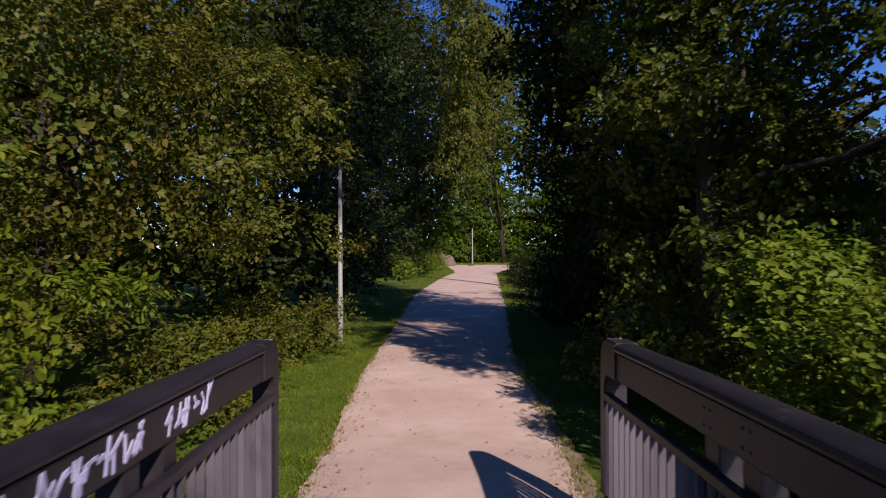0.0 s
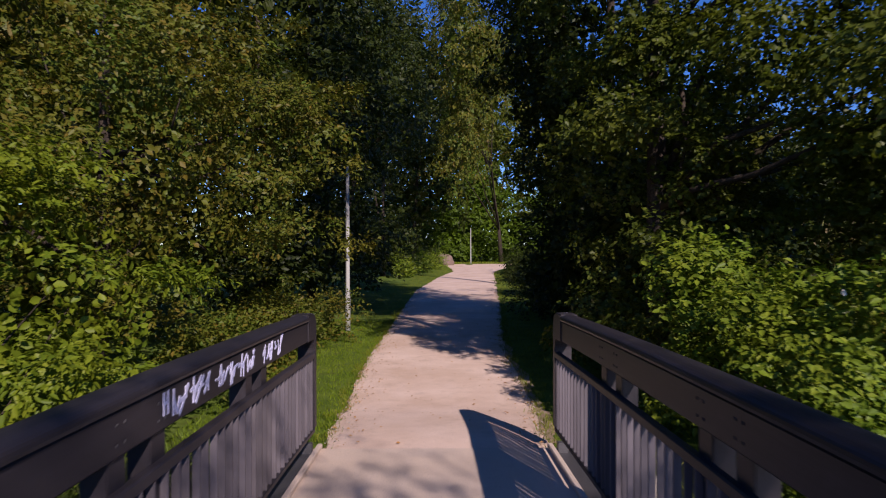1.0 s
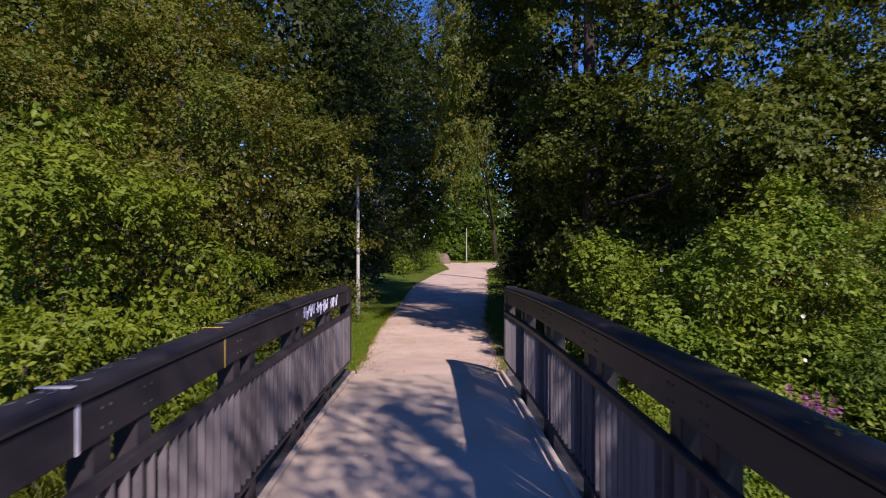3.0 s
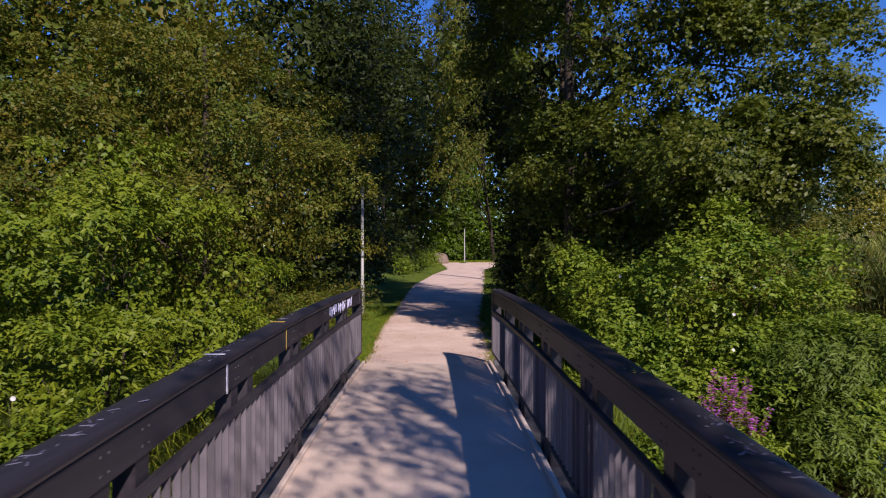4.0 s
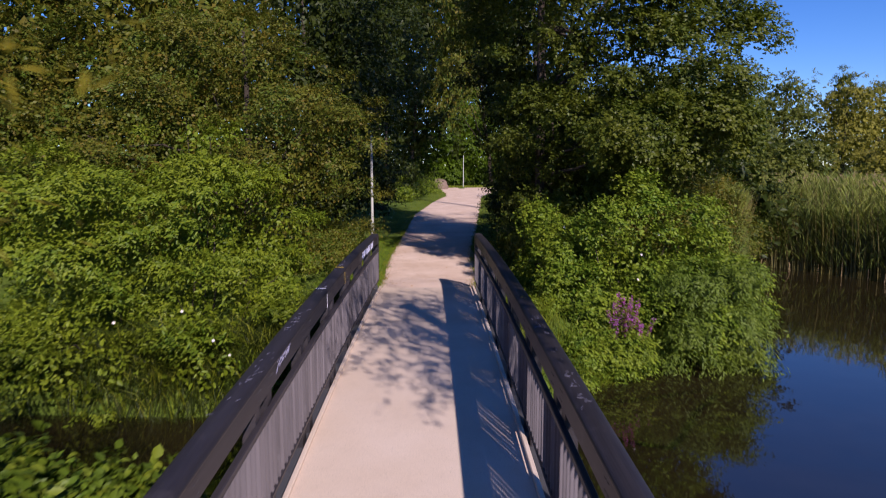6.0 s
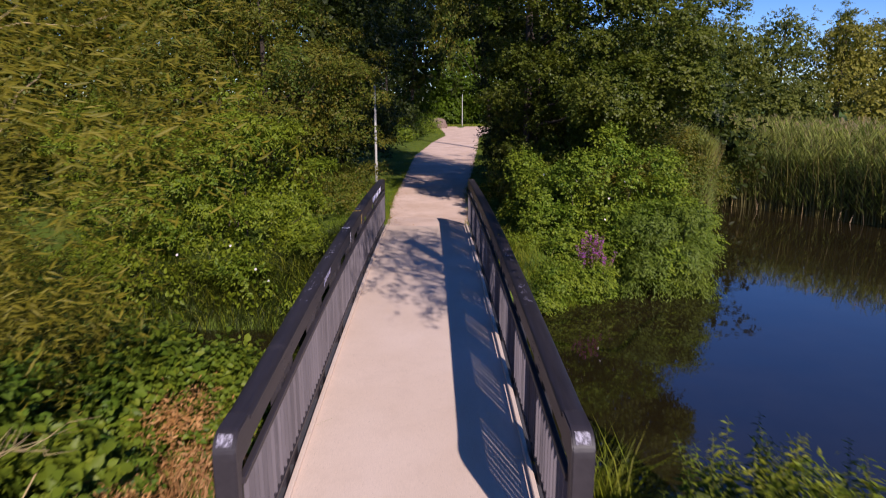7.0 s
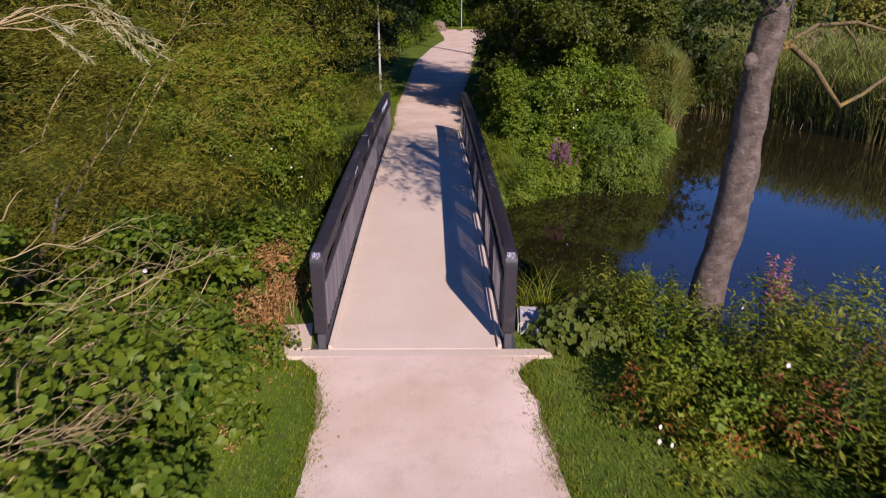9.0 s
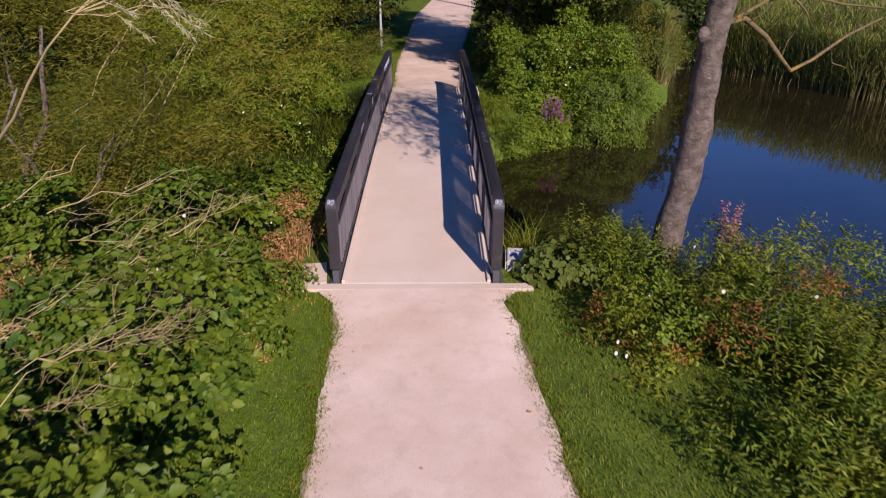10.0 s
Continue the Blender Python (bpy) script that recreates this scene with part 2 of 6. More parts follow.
# ---- helpers of this scene ----
def part(name, bm, material, parent, label=""):
    me = bpy.data.meshes.new(name)
    bm.to_mesh(me)
    bm.free()
    me.materials.append(material)
    ob = new(name, me)
    if parent is not None:
        ob.parent = parent
    return tagged(ob, label)


def shared(name, me, parent, m):
    """One more object on the mesh me, under parent, at the pose m."""
    ob = new(name, me)
    ob.parent = parent
    ob.matrix_basis = m
    return ob


def raw_mesh(name, verts, faces, material, smooth=False):
    """A mesh from arrays: verts (n, 3), faces (m, 3 or 4)."""
    me = bpy.data.meshes.new(name)
    n, k = faces.shape
    me.vertices.add(len(verts))
    me.vertices.foreach_set("co", np.asarray(verts, np.float32).ravel())
    me.loops.add(n * k)
    me.loops.foreach_set("vertex_index", np.asarray(faces, np.int32).ravel())
    me.polygons.add(n)
    me.polygons.foreach_set("loop_start", np.arange(n, dtype=np.int32) * k)
    if smooth:
        me.polygons.foreach_set("use_smooth", np.ones(n, bool))
    me.update(calc_edges=True)
    me.materials.append(material)
    return me


def empty(name, at=(0, 0, 0)):
    ob = new(name)
    ob.empty_display_size = 0.1
    ob.location = at
    return ob


def box(bm, x0, x1, y0, y1, z0, z1, bevel=0.0):
    vs = bmesh.ops.create_cube(bm, size=1, matrix=Matrix.Translation(((x0 + x1) / 2, (y0 + y1) / 2, (z0 + z1) / 2)) @ Matrix.Diagonal((x1 - x0, y1 - y0, z1 - z0, 1)))["verts"]
    if bevel:
        es = list({e for v in vs for e in v.link_edges})
        bmesh.ops.bevel(bm, geom=es, offset=bevel, segments=2, affect="EDGES")


def sweep(profile, ys, lift):
    """A beam along y: a closed profile of (x, z), raised by lift(y)."""
    bm = bmesh.new()
    rings = [[bm.verts.new((x, y, z + lift(y))) for x, z in profile] for y in ys]
    k = len(profile)
    for a, b in zip(rings, rings[1:]):
        for i in range(k):
            bm.faces.new((a[i], a[(i + 1) % k], b[(i + 1) % k], b[i]))
    bm.faces.new(rings[0][::-1])
    bm.faces.new(rings[-1])
    bmesh.ops.recalc_face_normals(bm, faces=bm.faces)
    return bm


def rounded(x0, x1, z0, z1, c):
    return [(x0 + c, z0), (x1 - c, z0), (x1, z0 + c), (x1, z1 - c), (x1 - c, z1), (x0 + c, z1), (x0, z1 - c), (x0, z0 + c)]


def tube(bm, pts, radii, sides=8):
    """A tapering round limb through pts."""
    rings = []
    for i, p in enumerate(pts):
        p = Vector(p)
        d = (Vector(pts[min(i + 1, len(pts) - 1)]) - Vector(pts[max(i - 1, 0)])).normalized()
        a = d.orthogonal().normalized() if abs(d.z) < 0.9 else Vector((1, 0, 0)).cross(d).normalized()
        b = d.cross(a)
        rings.append([bm.verts.new(p + radii[i] * (math.cos(t) * a + math.sin(t) * b)) for t in [2 * math.pi * j / sides for j in range(sides)]])
    for r, s in zip(rings, rings[1:]):
        for j in range(sides):
            f = bm.faces.new((r[j], r[(j + 1) % sides], s[(j + 1) % sides], s[j]))
            f.smooth = True
    bm.faces.new(rings[-1])
    bm.faces.new(rings[0][::-1])


def wander(rng, a, b, n, wobble):
    a, b = np.array(a, float), np.array(b, float)
    pts = [tuple(a + (b - a) * i / n + (rng.normal(0, wobble, 3) if 0 < i < n else 0)) for i in range(n + 1)]
    return pts


def unit(v):
    return v / np.maximum(np.linalg.norm(v, axis=-1, keepdims=True), 1e-9)


def leaf_arrays(pos, axis, normal, size, width, fold=0.25, full=False, droop=0.15):
    """Leaves at pos, pointing along axis, their upper side towards normal; verts and faces."""
    axis = unit(axis)
    side = unit(np.cross(normal, axis))
    up = np.cross(axis, side)
    n = len(pos)
    s = size[:, None]
    if full:
        outline = [(0, 0, 0), (-0.85, 0.28, 1), (-0.8, 0.62, 1), (0, 1.0, 0), (0.8, 0.62, 1), (0.85, 0.28, 1)]
        faces = [(0, 3, 2, 1), (0, 5, 4, 3)]
    else:
        outline = [(0, 0, 0), (-1, 0.45, 1), (0, 1.0, 0), (1, 0.45, 1)]
        faces = [(0, 2, 1), (0, 3, 2)]
    k = len(outline)
    v = np.empty((n, k, 3))
    for i, (a, b, c) in enumerate(outline):
        v[:, i] = pos + side * s * (a * width / 2) + axis * s * b + up * s * (c * fold * width / 2 - droop * b * b)
    f = np.arange(n)[:, None, None] * k + np.array(faces)[None]
    return v.reshape(-1, 3), f.reshape(-1, len(faces[0]))


def bumpy(p, seed):
    """A cheap smooth noise between about -1 and 1."""
    q = p * 1.0 + seed
    return (np.sin(q[:, 0] * 1.9 + np.sin(q[:, 1] * 1.3 + seed)) + np.sin(q[:, 1] * 2.3 + np.sin(q[:, 2] * 1.7)) + np.sin(q[:, 2] * 2.1 + np.sin(q[:, 0] * 1.5 + 2 * seed))) / 3


def twig_points(rng, lobes, count, shell=0.45, floor=None, uneven=0.22):
    """Places for twigs in a crown made of ellipsoids (x, y, z, rx, ry, rz), and the outward way at each."""
    lobes = np.array(lobes, float)
    area = (lobes[:, 3] * lobes[:, 4] * lobes[:, 5]) ** (2 / 3)
    out_p, out_n, got = [], [], 0
    while got < count:
        k = rng.choice(len(lobes), count, p=area / area.sum())
        d = unit(rng.normal(size=(count, 3)))
        c, r = lobes[k, :3], lobes[k, 3:]
        depth = 1 - shell * rng.random(count) ** 1.6
        p = c + d * r * depth[:, None]
        p = p + d * r * (uneven * bumpy(p * 1.4, lobes[0, 0]) + 0.5 * uneven * bumpy(p * 3.7, lobes[0, 1]))[:, None]
        keep = np.ones(count, bool)
        for i, lb in enumerate(lobes):
            inside = (((p - lb[:3]) / lb[3:]) ** 2).sum(1) < 0.42
            keep &= ~(inside & (k != i))
        if floor is not None:
            keep &= p[:, 2] > floor(p[:, 0], p[:, 1]) + 0.03
        nrm = unit(d / r)
        out_p.append(p[keep])
        out_n.append(nrm[keep])
        got += int(keep.sum())
    return np.concatenate(out_p)[:count], np.concatenate(out_n)[:count]


def foliage(name, rng, lobes, twigs, per, size, width, material, length=0.3, droop=0.15, full=False, shell=0.45, floor=None, upward=0.7, uneven=0.22, spread=0.8, bough=0.5, cover=0.75, inner=1.1, flat=0.6, core=0.7, back=0.4, tumble=0.34, lift=0.55):
    """A crown as one mesh: leafy twigs gathered in boughs, with gaps between them, round a shaded inner layer."""
    lb = np.array(lobes, float)
    area = 4 * math.pi * ((lb[:, 3] * lb[:, 4] * lb[:, 5]) ** (2 / 3)).sum()
    nb = max(3, int(cover * area / (math.pi * bough * bough)))
    pb, nrm = twig_points(rng, lobes, nb, shell, floor, uneven)
    sunny = rng.random(nb) < np.clip(0.75 + 0.9 * (nrm @ np.array([0.15, -0.75, 0.35])), back, 1)
    pb, nrm = pb[sunny], nrm[sunny]
    nb = len(pb)
    rb = bough * np.clip(rng.lognormal(-0.1, 0.38, nb), 0.4, 1.9)
    pick = rng.choice(nb, twigs, p=rb ** 2 / (rb ** 2).sum())
    d = unit(rng.normal(size=(twigs, 3)) * np.array([1, 1, 0.8]) + nrm[pick] * 0.5 + np.array([0, 0, lift]))
    p = pb[pick] + d * np.array([1, 1, flat]) * (rb[pick] * rng.random(twigs) ** 0.45)[:, None]
    n = unit(nrm[pick] * 0.6 + d * 0.8)
    if floor is not None:
        p[:, 2] = np.maximum(p[:, 2], floor(p[:, 0], p[:, 1]) + 0.04)
    way = unit(n * 0.8 + rng.normal(0, 0.4, p.shape) + np.array([0, 0, -droop]))
    reach = length * rng.uniform(0.6, 1.3, twigs)
    s = (np.arange(per) + 0.5) / per
    pos = p[:, None] + way[:, None] * (reach[:, None] * s)[:, :, None]
    pos[:, :, 2] -= droop * (reach[:, None] * s ** 2) * 0.8
    pos = pos + rng.normal(0, 0.08 * length, pos.shape)
    flank = unit(np.cross(way, np.array([0, 0, 1.0])) + rng.normal(0, 0.2, p.shape))
    sign = np.where(np.arange(per) % 2 == 0, 1.0, -1.0)
    axis = way[:, None] * 0.6 + flank[:, None] * (sign * spread)[None, :, None] + rng.normal(0, 0.3, pos.shape)
    axis[:, :, 2] -= droop
    normal = np.array([0, 0, 0.6]) * upward + d[:, None] * 0.8 + nrm[pick][:, None] * 0.3 + rng.normal(0, tumble, pos.shape)
    sz = size * rng.uniform(0.6, 1.25, (twigs, per))
    v, f = leaf_arrays(pos.reshape(-1, 3), axis.reshape(-1, 3), normal.reshape(-1, 3), sz.ravel(), width, full=full)
    if inner:
        big = max(0.085, (1.3 if size < 0.1 else 1.8) * size)
        k = int(inner * area * core * core * 0.6 / (0.35 * big * big))
        q, qn = twig_points(rng, [(*o[:3], *(core * np.array(o[3:]))) for o in lobes], k, 0.3, floor, uneven)
        w, g = leaf_arrays(q, rng.normal(size=(k, 3)), qn + rng.normal(0, 0.45, (k, 3)), big * rng.uniform(0.7, 1.2, k), 0.7, full=full)
        f = np.concatenate([f, g + len(v)])
        v = np.concatenate([v, w])
    return raw_mesh(name, v, f, material)


def blades(rng, xy, base, height, width, lean, segments=2):
    """Grass-like blades rising from base: verts and triangular faces."""
    n = len(xy)
    h = height * rng.uniform(0.55, 1.25, n)
    ang = rng.uniform(0, 2 * math.pi, n)
    d = np.stack([np.cos(ang), np.sin(ang)], 1)
    bend = lean * rng.uniform(0.2, 1.2, n) * h
    w = width * rng.uniform(0.7, 1.3, n) / 2
    a2 = rng.uniform(0, 2 * math.pi, n)
    sd = np.stack([np.cos(a2), np.sin(a2)], 1)
    v = np.zeros((n, 5, 3))
    for i, (t, ww) in enumerate(((0, 1), (0, -1), (0.55, -0.8), (0.55, 0.8), (1.0, 0))):
        v[:, i, :2] = xy + d * (bend * t * t)[:, None] + sd * (w * ww)[:, None]
        v[:, i, 2] = base + h * t * (1 - 0.25 * lean * t)
    f = np.arange(n)[:, None, None] * 5 + np.array([(0, 1, 2), (0, 2, 3), (3, 2, 4)])[None]
    return v.reshape(-1, 3), f.reshape(-1, 3)


# ---- the ground, the pond and the path ----
WATER_Z = -0.78
POND = np.array([(-40, -1.8), (-8, -1.8), (-3.4, -2.0), (-1.2, -1.8), (1.2, -1.5), (2.1, -1.35), (2.8, -0.8), (3.5, -0.3), (4.4, 0.3), (5.8, 1.4), (7.6, 3.3), (9.2, 6.0), (11.5, 13.0), (12.9, 11.9), (13.6, 10.6), (14.4, 9.0), (15.4, 7.4),
                 (17, 5.0), (20, 2.4), (34, -5), (60, -17), (60, -60), (24, -60), (11, -22.5), (7.9, -14.6), (6.1, -10.6), (4.5, -8.2), (2.7, -7.2), (1.2, -6.8), (-1.2, -6.2), (-2.4, -5.0), (-5, -4.3), (-8, -4.1), (-40, -4.2)], float)


def pond_distance(x, y):
    """Metres from the water's edge, above zero on land."""
    x, y = np.asarray(x, float), np.asarray(y, float)
    best = np.full(x.shape, 1e9)
    inside = np.zeros(x.shape, bool)
    for (ax, ay), (bx, by) in zip(POND, np.roll(POND, -1, 0)):
        dx, dy = bx - ax, by - ay
        t = np.clip(((x - ax) * dx + (y - ay) * dy) / (dx * dx + dy * dy), 0, 1)
        best = np.minimum(best, np.hypot(x - ax - t * dx, y - ay - t * dy))
        cross = (ay > y) != (by > y)
        inside ^= cross & (x < dx * (y - ay) / (dy if dy else 1e-9) + ax)
    return np.where(inside, -best, best)


def smooth(t):
    t = np.clip(t, 0, 1)
    return t * t * (3 - 2 * t)


def path_rise(x, y):
    """The ramps that lead up to both ends of the bridge, and the rise of the path towards its bend."""
    aside = 1 - smooth((np.abs(x) - 1.6) / 2.0)
    ramps = 0.155 * (1 - smooth((y - 3.8) / 2.4)) * (y > -3) + 0.062 * smooth((y + 11.8) / 2.2) * (y < -3)
    return ramps * aside + 0.16 * smooth((y - 34) / 34)


def ground_z(x, y):
    x, y = np.asarray(x, float), np.asarray(y, float)
    d = pond_distance(x, y)
    t = np.clip((d + 0.5) / 2.0, 0, 1)
    rise = t * t * (3 - 2 * t)
    rough = 0.04 * np.sin(x * 1.7 + np.sin(y * 1.1)) * np.sin(y * 1.3) * np.clip(np.abs(x) - 2.2, 0, 1)
    far = np.clip((np.hypot(x, y) - 60) / 200, 0, 1) * 0.6
    return -1.5 + 1.48 * rise + rough * rise + far + path_rise(x, y) * rise


def land_or_water(x, y):
    return np.maximum(ground_z(x, y), WATER_Z + 0.03)


def build_ground():
    def axis(lo, hi, step, reach):
        mid = np.arange(lo, hi + step / 2, step)
        out = np.geomspace(1, reach, 14)
        return np.concatenate([(lo - out)[::-1], mid, hi + out])
    xs, ys = axis(-14, 18, 0.36, 900), axis(-24, 44, 0.36, 900)
    gx, gy = np.meshgrid(xs, ys)
    v = np.stack([gx.ravel(), gy.ravel(), ground_z(gx.ravel(), gy.ravel())], 1)
    nx, ny = len(xs), len(ys)
    i = (np.arange(ny - 1)[:, None] * nx + np.arange(nx - 1)[None]).ravel()
    f = np.stack([i, i + 1, i + 1 + nx, i + nx], 1)
    g = new("ground", raw_mesh("ground", v, f, M_GROUND, True))
    tagged(g, "grassy earth bank sloping down to the pond", "ground", kind="structure")
    bm = bmesh.new()
    bmesh.ops.create_grid(bm, x_segments=1, y_segments=1, size=1, matrix=Matrix.Translation((10, -25, WATER_Z)) @ Matrix.Diagonal((52, 38, 1, 1)))
    w = part("water", bm, M_WATER, None)
    tagged(w, "still brown pond water reflecting the blue sky", "water", kind="structure")


build_ground()

NEAR_EDGE = [(-30, -0.5, 2.0), (-20, -0.75, 1.75), (-13.4, -0.92, 1.54), (-12.5, -0.95, 1.49), (-11.6, -0.98, 1.39), (-10.5, -1.0, 1.34), (-9.95, -1.12, 1.2), (-9.6, -1.4, 1.45)]
FAR_EDGE = [(3.6, -1.0, 1.06), (4.9, -1.1, 1.13), (6.1, -1.12, 1.24), (7.6, -1.18, 1.28), (9.9, -1.23, 1.3), (13, -1.16, 1.5), (18.8, -1.1, 2.05), (28.8, -0.95, 2.83), (34, -0.5, 3.3), (40.8, 0.05, 3.8), (46.5, 0.75, 4.2), (50, 1.3, 4.6), (55, 1.3, 5.6), (60, 1.1, 8.0), (65, 0.9, 13), (70, 0.8, 20)]


def build_path(name, table, label):
    t = np.array(table)
    ys = np.arange(t[0, 0], t[-1, 0], 0.07)
    rng = np.random.default_rng(11)
    left, right = np.interp(ys, t[:, 0], t[:, 1]), np.interp(ys, t[:, 0], t[:, 2])
    jag = lambda: 0.022 * np.sin(ys * 2.3 + rng.random() * 6) + 0.012 * np.sin(ys * 6.1 + rng.random() * 6) + 0.005 * np.sin(ys * 17.3 + rng.random() * 6) + rng.normal(0, 0.003, len(ys))
    left, right = left + jag(), right + jag()
    across = np.linspace(0, 1, 13)
    gx = left[:, None] + (right - left)[:, None] * across
    gy = np.repeat(ys[:, None], 13, 1)
    gz = 0.012 + path_rise(gx * 0, gy) + 0.02 * np.sin(across * math.pi)[None] - 0.012 * (np.abs(across - 0.5) > 0.49)[None] + 0.003 * np.sin(gx * 9) * np.sin(gy * 7)
    v = np.stack([gx, gy, gz], 2).reshape(-1, 3)
    i = (np.arange(len(ys) - 1)[:, None] * 13 + np.arange(12)[None]).ravel()
    me = raw_mesh(name, v, np.stack([i, i + 1, i + 14, i + 13], 1), M_PATH, True)
    tagged(new(name, me), label, "path", kind="structure")


def build_shoulder(table, label):
    """Brown soil and grit along the worn edges of a path."""
    t = np.array(table)
    rng = np.random.default_rng(12)
    ys = np.arange(t[0, 0], t[-1, 0], 0.05)
    v, f = [], []
    for side in (1, 2):
        mid = np.interp(ys, t[:, 0], t[:, side])
        s = -1 if side == 1 else 1
        wide = (0.13 * (1 - smooth((ys - 9) / 6)) * (ys > 3.9) if side == 2 else 0.0) + 0.04 * np.sin(ys * 2.3 + side) + 0.02 * np.sin(ys * 7.1) + rng.normal(0, 0.012, len(ys))
        k = len(v) * len(ys)
        v += [np.stack([mid - s * 0.12, ys, path_rise(0 * ys, ys) - 0.004], 1), np.stack([mid + s * wide, ys, path_rise(0 * ys, ys) - 0.004], 1)]
        i = np.arange(len(ys) - 1)
        f.append(np.stack([i, i + 1, i + 1 + len(ys), i + len(ys)], 1) + k)
    me = raw_mesh("path_shoulder", np.concatenate(v), np.concatenate(f), M_SHOULDER)
    tagged(new("path_shoulder", me), label, "path", kind="structure")


build_shoulder(NEAR_EDGE, "brown soil at the worn edge of the path")
build_shoulder(FAR_EDGE, "brown soil at the worn edge of the path")
build_path("path", NEAR_EDGE, "pale compacted grit footpath with ragged grass edges")
build_path("path", FAR_EDGE, "pale grit footpath leading away between trees")


# ---- the bridge ----
Y0, Y1 = -9.44, 3.63
YC, HALF = (Y0 + Y1) / 2, (Y1 - Y0) / 2


def arch(y):
    """The height of the deck over its plan level: a slight camber on a slight rise."""
    return 0.065 + 0.115 * (y - Y0) / (Y1 - Y0) + 0.15 * (1 - ((y - YC) / HALF) ** 2)


def build_bridge():
    ys = [Y0 + (Y1 - Y0) * i / 40 for i in range(41)]
    deck = empty("footbridge", (0, YC, 0))
    tagged(deck, "slightly arched footbridge with a pale gritty deck", "bridge")
    rel = Matrix.Translation((0, -YC, 0))

    def add(name, bm, mat, label=""):
        bm.transform(rel)
        return part(name, bm, mat, deck, label)
    add("deck", sweep([(-1.06, -0.22), (1.06, -0.22), (1.06, 0.02), (-1.06, 0.02)], ys, arch), M_DECK, "pale gritty concrete deck")
    for s in (-1, 1):
        add("girder", sweep(rounded(s * 1.16 - 0.09, s * 1.16 + 0.09, -0.5, 0.0, 0.01), ys, arch), M_STEEL, "dark steel edge girder")
        add("kerb_strip", sweep(rounded(s * 1.038 - 0.024, s * 1.038 + 0.024, 0.022, 0.065, 0.008), ys, arch), M_DECK, "gritty kerb strip along the deck")
    for y in (Y0 + 0.25, Y1 - 0.25):
        bm = bmesh.new()
        box(bm, -1.3, 1.3, y - 0.2, y + 0.2, -1.3, -0.51, 0.02)
        add("bearing_wall", bm, M_CONCRETE)
    return deck


build_bridge()

POSTS = [-7.85 + 1.6 * i + d for i in range(7) for d in (-0.17, 0.17)]


